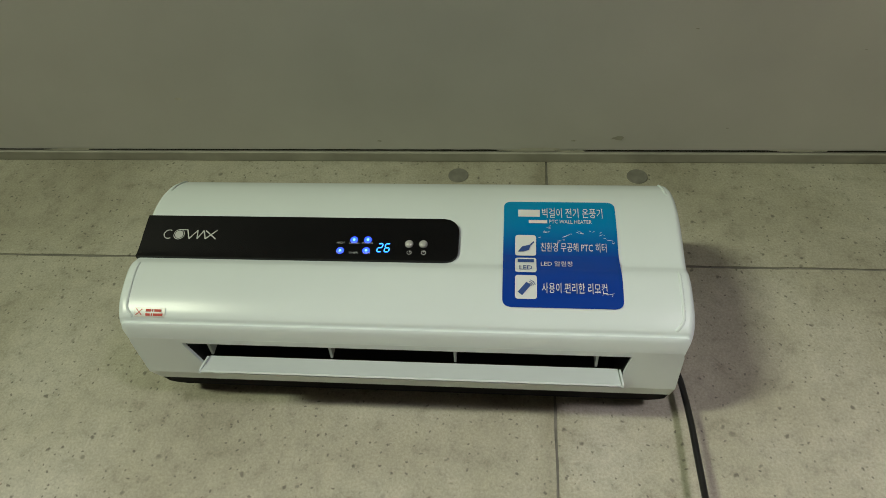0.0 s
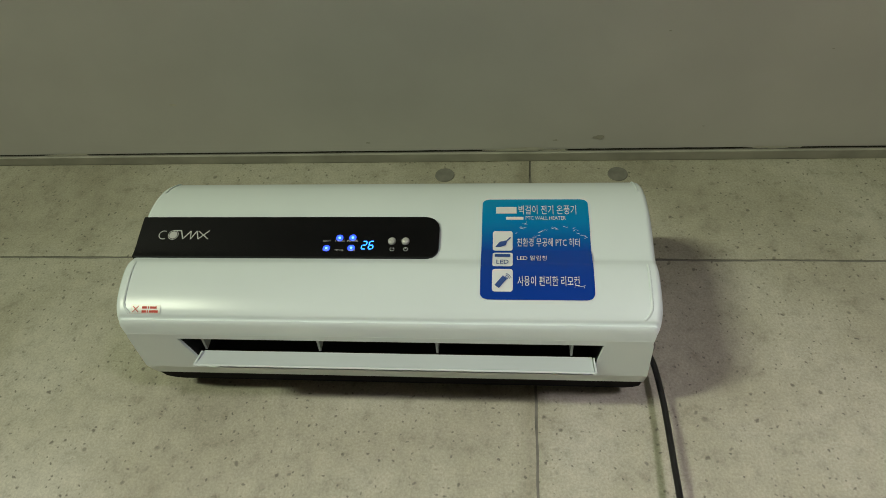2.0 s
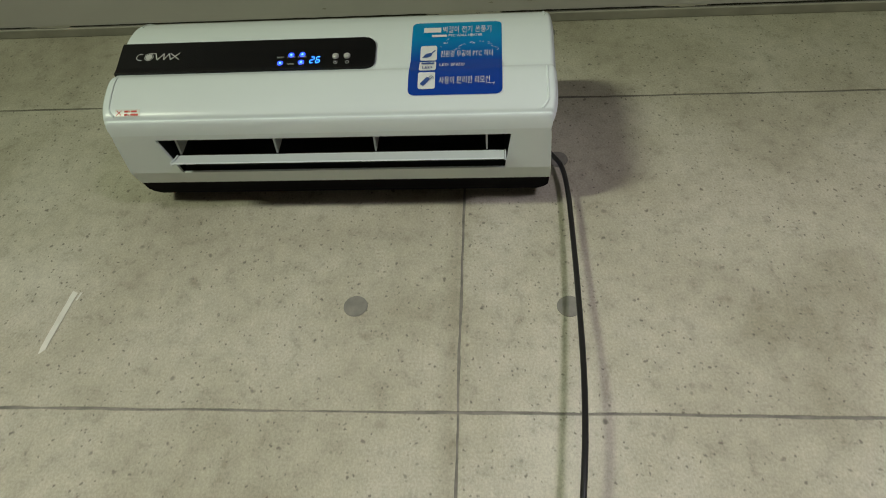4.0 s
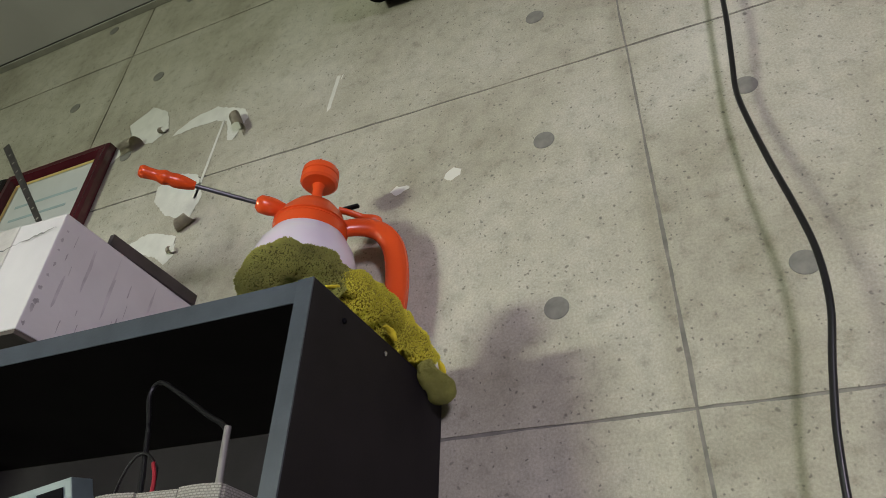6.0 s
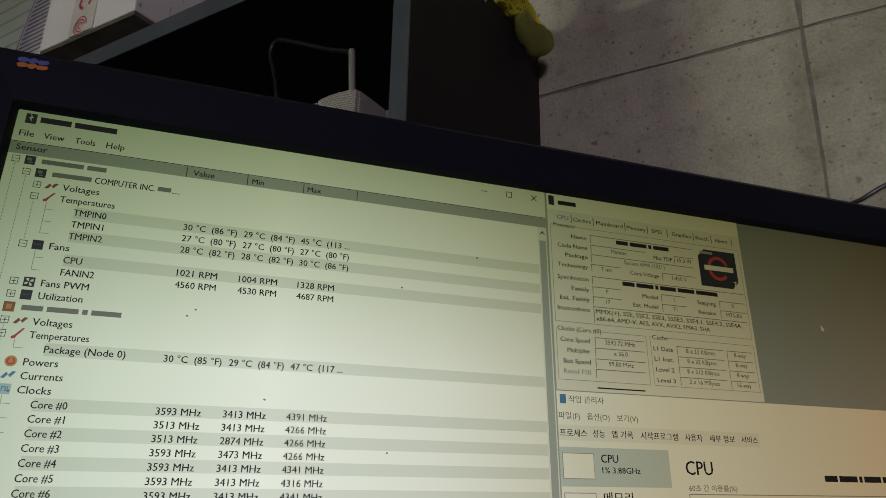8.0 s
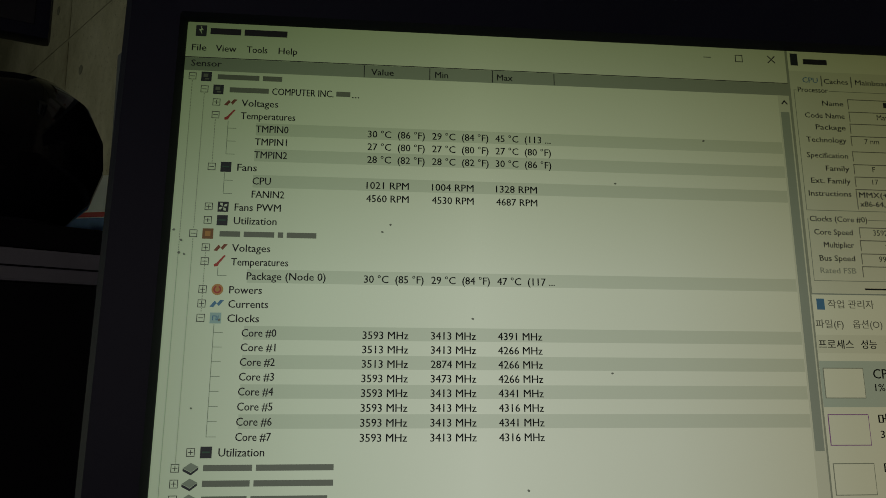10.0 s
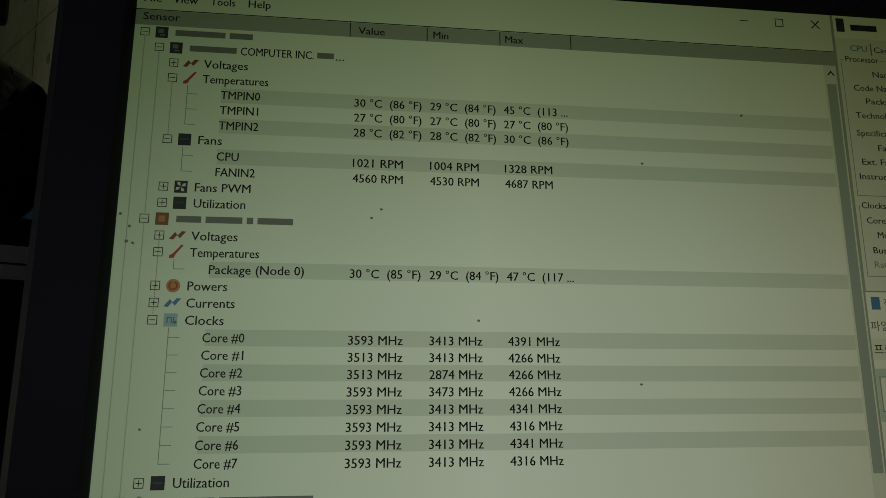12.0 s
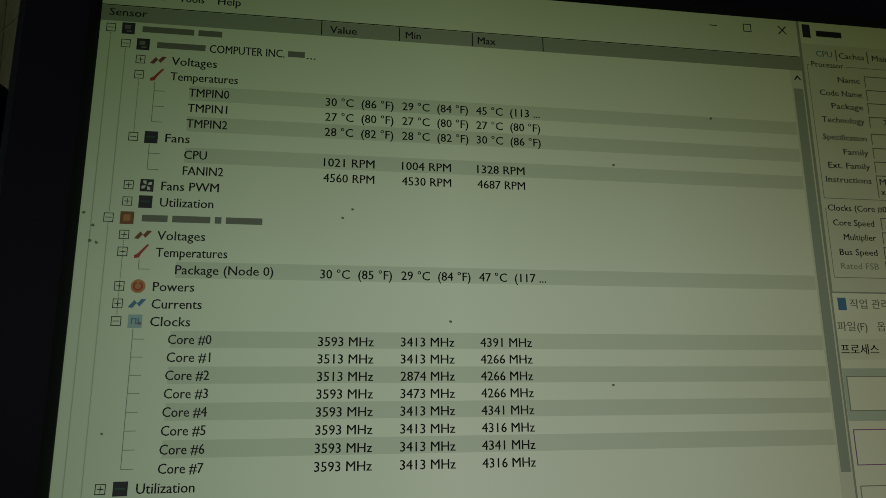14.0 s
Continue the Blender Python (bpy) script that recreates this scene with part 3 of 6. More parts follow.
on_sticker("icon_leaf", poly_mesh([(0.0, 0.0), (0.0036, 0.0050), (0.0092, 0.0064), (0.0125, 0.0098), (0.0132, 0.0088), (0.0099, 0.0055), (0.0088, 0.0018), (0.0045, 0.0002)]), 0.127, 0.492, INK_BLUE, 0.0016)
on_sticker("icon_display", bar_mesh(0.0126, 0.0040), 0.127, 0.612, INK_BLUE, 0.0016)
on_sticker("printed_text", text_mesh("LED", 0.0052, 0.0098), 0.142, 0.700, INK_BLUE, 0.0016)
on_sticker("icon_remote", poly_mesh([(0.0, 0.0026), (0.0035, 0.0), (0.0101, 0.0083), (0.0066, 0.0109)]), 0.127, 0.912, INK_BLUE, 0.0016)
for r in (0.0028, 0.0041, 0.0055):
    on_sticker("icon_wave", ring_mesh(r, r + 0.0005, 15, 75), 0.212, 0.845, INK_BLUE, 0.0016)
# scuffs where the sticker has creased
rnd = random.Random(4)
for k in range(46):
    t = rnd.random()
    u, v = (0.47 + 0.5 * t + rnd.uniform(-.02, .02), 0.41 - 0.10 * math.sin(t * 3.0) + rnd.uniform(-.015, .015)) if k < 24 else ((0.52 + 0.42 * t, 0.865 + rnd.uniform(-.012, .012) + 0.03 * t) if k < 38 else (0.32 + 0.1 * t, 0.37 - 0.1 * t + rnd.uniform(-.02, .02)))
    l, w, a = rnd.uniform(0.001, 0.005), rnd.uniform(0.0002, 0.0006), rnd.uniform(-0.5, 0.7)
    o = [(l * px * math.cos(a) - w * py * math.sin(a), l * px * math.sin(a) + w * py * math.cos(a)) for px, py in ((-0.5, 0), (0, -0.5), (0.5, 0), (0, 0.5))]
    on_sticker("crease", poly_mesh(o), u, v, INK_WHITE, 0.0013)
# small red warning label low on the front
warn = front_sheet("warning_label", -0.3372, -0.3118, s_at(0.2505), s_at(0.2505) + 0.0076, 0.0006, 0.0006, mat("label_clear", (0.72, 0.73, 0.69), 0.3, vary=0.02), "small clear label with red print")
for a in (45, -45):
    c, s = math.cos(radians(a)), math.sin(radians(a))
    o = [(px * c - py * s, px * s + py * c) for px, py in ((-0.0035, -0.0003), (0.0035, -0.0003), (0.0035, 0.0003), (-0.0035, 0.0003))]
    place_mesh("cross_mark", poly_mesh(o), front_fn(-0.3330, s_at(0.2505) + 0.0038, 0.001), INK_RED, warn)
for row in (0, 1):
    x = -0.3275
    for w in (0.0052, 0.0018, 0.0065) if row == 0 else (0.0045, 0.0018, 0.0085):
        place_mesh("print_bar", bar_mesh(w - 0.0008, 0.0019), front_fn(x, s_at(0.2505) + 0.0034 + 0.0032 * row, 0.001), INK_RED, warn)
        x += w

# power cable of the heater, hanging a little off the wall
CABLE_PTS = [(0.094, -0.014, Z0 + 0.31), (0.107, -0.015, Z0 + 0.285), (0.1115, -0.016, Z0 + 0.245), (0.112, -0.018, Z0 + 0.19), (0.1115, -0.022, Z0 + 0.12), (0.109, -0.030, Z0 + 0.03), (0.104, -0.034, Z0 - 0.04), (0.0965, -0.030, Z0 - 0.105), (0.092, -0.028, Z0 - 0.145),
             (0.093, -0.032, Z0 - 0.185), (0.0975, -0.040, Z0 - 0.245), (0.1045, -0.047, Z0 - 0.31), (0.1075, -0.050, Z0 - 0.355), (0.104, -0.050, Z0 - 0.40), (0.093, -0.048, Z0 - 0.445), (0.082, -0.046, Z0 - 0.50), (0.076, -0.042, Z0 - 0.57), (0.080, -0.040, Z0 - 0.66)]
cord = tagged(link("power_cable", tube_bm(smooth_path(CABLE_PTS, 6), 0.0028, 10), CABLE, True), "black rubber power cable hanging from the heater down the wall", "cable")

# ---------------------------------------------------------------- desk and monitor
desk = thing("desk", pose(0, 0, 0), "dark laminate office desk against the wall", "desk")
part("desktop", box_bm(-1.7, -0.78, 0.715, 0.9, -0.006, 0.745, 0.003), DESK, desk)
for x in (-1.66, 0.84):
    part("leg_panel", box_bm(x, -0.74, 0.0, x + 0.03, -0.03, 0.715, 0.002), DESK, desk)

MW, MH = 0.4738, 0.2961
monitor = thing("monitor", Matrix.Translation((-0.2700, -0.4091, Z0 - 0.6404)) @ pose(0, 0, 0, -3.54, 0.44, 49.03), "black desktop monitor, switched on, showing system readouts", "monitor")


def frame_bm(w, h, l, t, r, b, y0, y1, rad=0.006):
    """A bezel round the opening w x h (its upper left corner at the origin), with an inward slope."""
    cx, cz = (w + r - l) / 2, (t - b - h) / 2
    ow, oh = w + l + r, h + t + b
    o = [(cx + x, cz + z) for x, z in round_rect(ow, oh, rad, 4)]
    o2 = [(cx + x, cz + z) for x, z in round_rect(ow - 0.006, oh - 0.006, rad, 4)]
    i = [(w / 2 + x, -h / 2 + z) for x, z in round_rect(w, h, 0.0006, 4)]
    i1 = [(w / 2 + x, -h / 2 + z) for x, z in round_rect(w + 0.003, h + 0.003, 0.001, 4)]
    rings = [[(x, y1, z) for x, z in o], [(x, y0 + 0.003, z) for x, z in o], [(x, y0, z) for x, z in o2], [(x, y0 + 0.0008, z) for x, z in i1], [(x, y0 + 0.004, z) for x, z in i], [(x, y0 + 0.006, z) for x, z in i]]
    return loft(rings, close_ends=False)


part("bezel", frame_bm(MW, MH, 0.0210, 0.0245, 0.0215, 0.030, -0.0045, 0.022), BEZEL, monitor, "black plastic bezel", smooth=True)
rings = []
for y, ins in ((0.020, 0.001), (0.032, 0.012), (0.048, 0.05), (0.058, 0.11)):
    rings.append([(MW / 2 + x, y, -MH / 2 - 0.003 + z) for x, z in round_rect(MW + 0.042 - 2 * ins, MH + 0.054 - 2 * ins * 0.8, 0.012, 4)])
part("back_cover", loft(rings), BEZEL, monitor, smooth=True)
part("neck", loft([[(MW / 2 + x, 0.05 + y, -0.22) for x, y in round_rect(0.09, 0.025, 0.01, 4)], [(MW / 2 + x, 0.06 + y, -0.40) for x, y in round_rect(0.08, 0.025, 0.01, 4)]]), BEZEL, monitor, smooth=True)
bm = loft([[(MW / 2 + x, 0.03 + y, z) for x, y in round_rect(0.24 - d, 0.20 - d, 0.07, 8)] for z, d in ((-0.408, 0.0), (-0.402, 0.002), (-0.396, 0.03))])
foot = part("foot", bm, BEZEL, monitor, smooth=True)
foot.rotation_euler = (radians(3.5), 0, 0)


def lit(name, color, strength=1.0):
    """A lit area of the panel: its colour, with the falloff seen from the side and below painted into the emission,
    tinted and dimmed towards the edges.
    """
    m = bpy.data.materials.new(name)
    m.use_nodes = True
    nt = m.node_tree
    b = nt.nodes["Principled BSDF"]
    b.inputs["Base Color"].default_value = (0.012, 0.012, 0.012, 1)
    b.inputs["Roughness"].default_value = 0.42
    b.inputs["Specular IOR Level"].default_value = 0.3
    co = nt.nodes.new("ShaderNodeTexCoord")
    sp = nt.nodes.new("ShaderNodeSeparateXYZ")
    nt.links.new(co.outputs["Object"], sp.inputs[0])
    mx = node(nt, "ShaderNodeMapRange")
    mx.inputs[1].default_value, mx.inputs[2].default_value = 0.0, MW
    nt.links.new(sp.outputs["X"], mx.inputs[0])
    # viewing-angle tint and dimming fixed by place in the emission colour
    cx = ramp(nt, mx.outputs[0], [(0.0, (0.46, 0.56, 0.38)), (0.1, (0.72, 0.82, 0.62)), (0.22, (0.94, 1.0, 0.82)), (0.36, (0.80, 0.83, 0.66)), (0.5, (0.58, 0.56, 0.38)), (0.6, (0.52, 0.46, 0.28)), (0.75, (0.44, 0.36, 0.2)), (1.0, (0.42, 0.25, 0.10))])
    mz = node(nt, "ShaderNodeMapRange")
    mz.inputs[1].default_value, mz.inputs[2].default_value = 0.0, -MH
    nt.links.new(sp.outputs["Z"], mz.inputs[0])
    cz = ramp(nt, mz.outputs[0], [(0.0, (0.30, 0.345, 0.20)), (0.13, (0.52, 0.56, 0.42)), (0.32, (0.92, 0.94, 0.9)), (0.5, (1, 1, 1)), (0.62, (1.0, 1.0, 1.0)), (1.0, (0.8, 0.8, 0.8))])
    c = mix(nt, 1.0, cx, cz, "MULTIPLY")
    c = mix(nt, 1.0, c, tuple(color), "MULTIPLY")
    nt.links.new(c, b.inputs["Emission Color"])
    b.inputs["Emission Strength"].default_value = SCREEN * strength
    return m


SCREEN = 2.1
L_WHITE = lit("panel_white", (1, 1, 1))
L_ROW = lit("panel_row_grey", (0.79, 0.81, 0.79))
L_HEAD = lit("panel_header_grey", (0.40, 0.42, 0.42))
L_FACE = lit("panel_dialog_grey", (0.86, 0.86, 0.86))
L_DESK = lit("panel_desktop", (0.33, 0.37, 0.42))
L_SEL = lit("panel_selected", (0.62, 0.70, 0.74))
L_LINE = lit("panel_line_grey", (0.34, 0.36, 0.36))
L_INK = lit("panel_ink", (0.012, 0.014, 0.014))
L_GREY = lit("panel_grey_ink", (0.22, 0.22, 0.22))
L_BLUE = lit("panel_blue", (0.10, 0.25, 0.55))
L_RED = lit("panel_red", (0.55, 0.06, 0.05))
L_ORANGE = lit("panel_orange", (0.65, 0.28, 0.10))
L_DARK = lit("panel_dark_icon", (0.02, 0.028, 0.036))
STEP = 0.00012


def panel(name, u0, v0, u1, v1, layer, material, label=""):
    me = bpy.data.meshes.new(name)
    y = 0.001 - layer * STEP
    me.from_pydata([(u0, y, -v1), (u1, y, -v1), (u1, y, -v0), (u0, y, -v0)], [], [(0, 1, 2, 3)])
    me.materials.append(material)
    ob = new(name, me)
    ob.parent = screen
    return tagged(ob, label) if label else ob


def mark(name, me, u, v, layer=6, material=None):
    return place_mesh(name, me, lambda x, y: Vector((u + x, 0.001 - layer * STEP, -v + y)), material or L_INK, screen)


def words(body, u, v, h=0.0026, width=None, material=None, layer=6):
    me = text_mesh(body, h, width)
    vs = [tuple(q.co) for q in me.vertices]
    fs = [tuple(f.vertices) for f in me.polygons]
    n, e = len(vs), h * 0.017
    thick = bpy.data.meshes.new("letters")
    thick.from_pydata([(x - e, y, z) for x, y, z in vs] + [(x + e, y, z) for x, y, z in vs], [], fs + [tuple(k + n for k in f) for f in fs])
    bpy.data.meshes.remove(me)
    return mark("screen_text", thick, u, v + h / 2, layer, material)


def bars(u, v, widths, h=0.0018, material=None, gap=0.0012):
    for w in widths:
        mark("screen_bar", bar_mesh(w, h), u, v + h / 2, 6, material)
        u += w + gap


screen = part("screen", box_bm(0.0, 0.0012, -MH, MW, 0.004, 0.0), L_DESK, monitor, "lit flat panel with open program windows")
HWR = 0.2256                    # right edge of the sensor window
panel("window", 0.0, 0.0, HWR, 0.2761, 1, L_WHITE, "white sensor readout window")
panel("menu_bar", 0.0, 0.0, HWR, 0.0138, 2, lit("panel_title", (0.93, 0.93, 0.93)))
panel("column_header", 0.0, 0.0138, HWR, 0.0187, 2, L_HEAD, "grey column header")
panel("header_rule", 0.0, 0.0135, HWR, 0.0138, 3, L_INK)
for u in (0.0633, 0.0872, 0.1104, 0.1336):
    panel("header_divider", u, 0.0140, u + 0.0003, 0.0186, 3, L_INK)
panel("scroll_bar", 0.2210, 0.0187, HWR, 0.2761, 2, L_FACE)
panel("scroll_thumb", 0.2216, 0.0255, 0.2250, 0.150, 3, lit("panel_thumb", (0.42, 0.46, 0.48)))
mark("scroll_arrow", poly_mesh([(0, 0), (0.0006, 0), (0.0014, 0.001), (0.0022, 0), (0.0028, 0), (0.0014, 0.0018)]), 0.2218, 0.0225)
for body, u, w in (("File", 0.0022, 0.0050), ("View", 0.0105, 0.0072), ("Tools", 0.0214, 0.0072), ("Help", 0.0326, 0.0066)):
    words(body, u, 0.0100, 0.0025, w)
bars(0.0082, 0.0035, (0.0108, 0.0152), 0.0024)
panel("window_icon", 0.0030, 0.0012, 0.0068, 0.0055, 3, L_DARK)
mark("icon_flash", poly_mesh([(0, 0.0014), (0.0008, 0.0014), (0.0004, 0.0030), (0.0016, 0.0010), (0.0008, 0.0011), (0.0012, -0.0006)]), 0.0042, 0.0044, 7, L_WHITE)
panel("minimise_mark", 0.1925, 0.0041, 0.1955, 0.0044, 3, L_INK)
for r in ((0.2052, 0.0027, 0.2082, 0.0030), (0.2052, 0.0054, 0.2082, 0.0057), (0.2052, 0.0027, 0.2055, 0.0057), (0.2079, 0.0027, 0.2082, 0.0057)):
    panel("maximise_mark", *r, 3, L_INK)
for a in (45, -45):
    c, s = math.cos(radians(a)), math.sin(radians(a))
    mark("close_mark", poly_mesh([(px * c - py * s, px * s + py * c) for px, py in ((-0.0021, -0.0002), (0.0021, -0.0002), (0.0021, 0.0002), (-0.0021, 0.0002))]), 0.2196, 0.0042)
for body, u, w in (("Sensor", 0.0024, 0.0105), ("Value", 0.0660, 0.0081), ("Min", 0.0893, 0.0047), ("Max", 0.1122, 0.0058)):
    words(body, u, 0.0160 if body == "Sensor" else 0.0166, 0.0024, w)

TU, TV, PITCH, INDENT = 0.0032, 0.02103, 0.004752, 0.00444


def row_v(k):
    return TV + PITCH * k


def expander(k, level, plus):
    u, v = TU + INDENT * level, row_v(k)
    s, t = 0.0013, 0.00022
    for r in ((u - s, v - s, u + s, v - s + t), (u - s, v + s - t, u + s, v + s), (u - s, v - s, u - s + t, v + s), (u + s - t, v - s, u + s, v + s), (u - 0.0008, v - 0.00011, u + 0.0008, v + 0.00011)):
        panel("tree_expander", *r, 5, L_INK)
    if plus:
        panel("tree_expander", u - 0.00011, v - 0.0008, u + 0.00011, v + 0.0008, 5, L_INK)


def tree_icon(k, level, kind):
    u, v = TU + INDENT * level + 0.0048, row_v(k)
    if kind == "chip":
        panel("tree_icon", u - 0.0018, v - 0.0018, u + 0.0018, v + 0.0018, 5, L_DARK)
        if k == 10:
            for a in (30, 120, 210, 300):
                c, sn = math.cos(radians(a)), math.sin(radians(a))
                mark("tree_icon", poly_mesh([(px * c - py * sn, px * sn + py * c) for px, py in ((0.0002, 0.0), (0.0012, -0.0005), (0.0017, 0.0002), (0.0010, 0.0005))]), u, v, 6, L_FACE)
        elif k in (0, 1):
            panel("tree_icon", u - 0.0010, v - 0.0010, u + 0.0006, v + 0.0003, 6, L_GREY)
            panel("tree_icon", u - 0.0004, v + 0.0007, u + 0.0010, v + 0.0012, 6, L_GREY)
        else:
            panel("tree_icon", u - 0.0012, v - 0.0003, u + 0.0012, v + 0.0002, 6, lit("panel_icon_green", (0.03, 0.10, 0.07)))
    elif kind == "cpu":
        panel("tree_icon", u - 0.0018, v - 0.0018, u + 0.0018, v + 0.0018, 5, lit("panel_brown", (0.30, 0.12, 0.04)))
        panel("tree_icon", u - 0.0009, v - 0.0009, u + 0.0009, v + 0.0009, 6, L_ORANGE)
    elif kind == "bolt":
        mark("tree_icon", poly_mesh([(-0.0022, -0.0010), (-0.0006, 0.0010), (0.0002, 0.0001), (0.0012, 0.0013), (0.0024, 0.0012), (0.0008, -0.0008), (0.0, 0.0001), (-0.0010, -0.0012)]), u, v, 5, lit("panel_maroon", (0.3, 0.08, 0.04)))
    elif kind == "current":
        mark("tree_icon", poly_mesh([(-0.0022, -0.0010), (-0.0006, 0.0010), (0.0002, 0.0001), (0.0012, 0.0013), (0.0024, 0.0012), (0.0008, -0.0008), (0.0, 0.0001), (-0.0010, -0.0012)]), u, v, 5, L_BLUE)
    elif kind == "thermo":
        mark("tree_icon", poly_mesh([(-0.0016, -0.0018), (-0.0004, -0.0016), (0.0, -0.0006), (0.0020, 0.0020), (0.0014, 0.0022), (-0.0008, -0.0004), (-0.0018, -0.0010)]), u, v, 5, L_RED)
    elif kind == "power":
        mark("tree_icon", ring_mesh(0.0, 0.0019), u, v, 5, L_ORANGE)
        mark("tree_icon", ring_mesh(0.0008, 0.0013, 110, 430), u, v, 6, L_RED)
    elif kind == "clock":
        panel("tree_icon", u - 0.0018, v - 0.0018, u + 0.0018, v + 0.0018, 5, lit("panel_pale_blue", (0.45, 0.6, 0.75)))
        mark("tree_icon", poly_mesh([(-0.001, -0.0008), (-0.0007, -0.0008), (-0.0007, 0.0005), (0.0001, 0.0005), (0.0001, -0.0008), (0.0010, -0.0008), (0.0010, 0.0008), (0.0007, 0.0008), (0.0007, -0.0005), (0.0004, -0.0005), (0.0004, 0.0008), (-0.001, 0.0008)]), u, v, 6, L_BLUE)
    elif kind == "disk":
        mark("tree_icon", poly_mesh([(-0.0024, 0.0), (0.0, 0.0016), (0.0024, 0.0004), (0.0002, -0.0013)]), u, v, 5, L_LINE)
        mark("tree_icon", poly_mesh([(-0.0024, -0.0001), (0.0002, -0.0014), (0.0024, 0.0003), (0.0024, -0.0005), (0.0002, -0.0022), (-0.0024, -0.0009)]), u, v, 5, L_DARK)


# grey bands behind every other reading
for k in (4, 6, 8, 15, 19, 21, 23, 25):
    panel("row_band", 0.0262, row_v(k) - PITCH * 0.48, 0.2209, row_v(k) + PITCH * 0.48, 2, L_ROW)
ROWS_TREE = [(0, 0, "chip", None, False), (1, 1, "chip", None, False), (2, 2, "bolt", "Voltages", True), (3, 2, "thermo", "Temperatures", False), (7, 2, "chip", "Fans", False),
             (10, 2, "chip", "Fans PWM", True), (11, 2, "chip", "Utilization", True), (12, 1, "cpu", None, False), (13, 2, "bolt", "Voltages", True), (14, 2, "thermo", "Temperatures", False),
             (16, 2, "power", "Powers", True), (17, 2, "current", "Currents", True), (18, 2, "clock", "Clocks", False), (27, 2, "chip", "Utilization", True), (28, 1, "disk", None, True), (29, 1, "disk", None, True), (30, 1, "disk", None, False)]
WIDTHS = {"Voltages": 0.0127, "Temperatures": 0.0189, "Fans": 0.0066, "Fans PWM": 0.0155, "Utilization": 0.0143, "Powers": 0.0107, "Currents": 0.0130, "Clocks": 0.0103}
BARS = {0: (0.0145, 0.0068), 1: (0.0136,), 12: (0.0068, 0.0102, 0.0018, 0.0100), 28: (0.0152, 0.0245), 29: (0.0147, 0.0250), 30: (0.0140, 0.0240)}
for k, level, kind, body, plus in ROWS_TREE:
    expander(k, level, plus)
    tree_icon(k, level, kind)
    u = TU + INDENT * level + 0.0087
    if body:
        words(body, u, row_v(k), 0.0026, WIDTHS[body])
    else:
        bars(u, row_v(k), BARS[k], 0.0019, L_GREY)
    if k == 1:
        words("COMPUTER INC.", u + 0.0148, row_v(k), 0.0026, 0.0216)
        bars(u + 0.0374, row_v(k), (0.0050,), 0.0019, L_GREY)
        words("...", u + 0.0430, row_v(k), 0.0026, 0.0026)
for k, body, w in ((4, "TMPIN0", 0.0113), (5, "TMPIN1", 0.0110), (6, "TMPIN2", 0.0113), (8, "CPU", 0.0062), (9, "FANIN2", 0.0110), (15, "Package (Node 0)", 0.0262)):
    words(body, 0.0262, row_v(k), 0.0026, w)
for k in range(8):
    words("Core #%d" % k, 0.0257, row_v(19 + k), 0.0026, 0.0112)
VALUES = {4: ("30 °C  (86 °F)", "29 °C  (84 °F)", "45 °C  (113 ..."), 5: ("27 °C  (80 °F)", "27 °C  (80 °F)", "27 °C  (80 °F)"), 6: ("28 °C  (82 °F)", "28 °C  (82 °F)", "30 °C  (86 °F)"),
          8: ("1021 RPM", "1004 RPM", "1328 RPM"), 9: ("4560 RPM", "4530 RPM", "4687 RPM"), 15: ("30 °C  (85 °F)", "29 °C  (84 °F)", "47 °C  (117 ...")}
CORES = (("3593", "3413", "4391"), ("3513", "3413", "4266"), ("3513", "2874", "4266"), ("3593", "3473", "4266"), ("3593", "3413", "4341"), ("3593", "3413", "4316"), ("3593", "3413", "4341"), ("3593", "3413", "4316"))
for k, c in enumerate(CORES):
    VALUES[19 + k] = tuple(x + " MHz" for x in c)
for k, three in VALUES.items():
    for body, u in zip(three, (0.0654, 0.0884, 0.1113)):
        w = 0.0203 if "°" in body else (0.0148 if "RPM" in body else 0.0153)
        words(body, u, row_v(k) + 0.0004, 0.0026, w)
# dotted tree lines
for level, k0, k1 in ((0, 0, 31), (1, 1, 12), (1, 12, 28), (2, 3, 7), (2.0, 13, 18)):
    u = TU + INDENT * level
    me = bpy.data.meshes.new("tree_line")
    vs, fs = [], []
    v = row_v(k0) + 0.0018
    while v < row_v(k1) - 0.0014:
        i = len(vs)
        vs += [(u - 0.00012, 0.001 - 4 * STEP, -v), (u + 0.00012, 0.001 - 4 * STEP, -v), (u + 0.00012, 0.001 - 4 * STEP, -v + 0.00028), (u - 0.00012, 0.001 - 4 * STEP, -v + 0.00028)]
        fs.append((i, i + 1, i + 2, i + 3))
        v += 0.00056
    me.from_pydata(vs, [], fs)
    me.materials.append(L_GREY)
    ob = new("tree_line", me)
    ob.parent = screen
for group in ((4, 5, 6), (8, 9), (15,), tuple(range(19, 27))):
    u = TU + INDENT * 3
    panel("tree_line", u - 0.0001, row_v(group[0] - 1) + 0.002, u + 0.0001, row_v(group[-1]), 4, L_LINE)
    for k in group:
        panel("tree_line", u, row_v(k) - 0.0001, u + 0.0030, row_v(k) + 0.0001, 4, L_LINE)

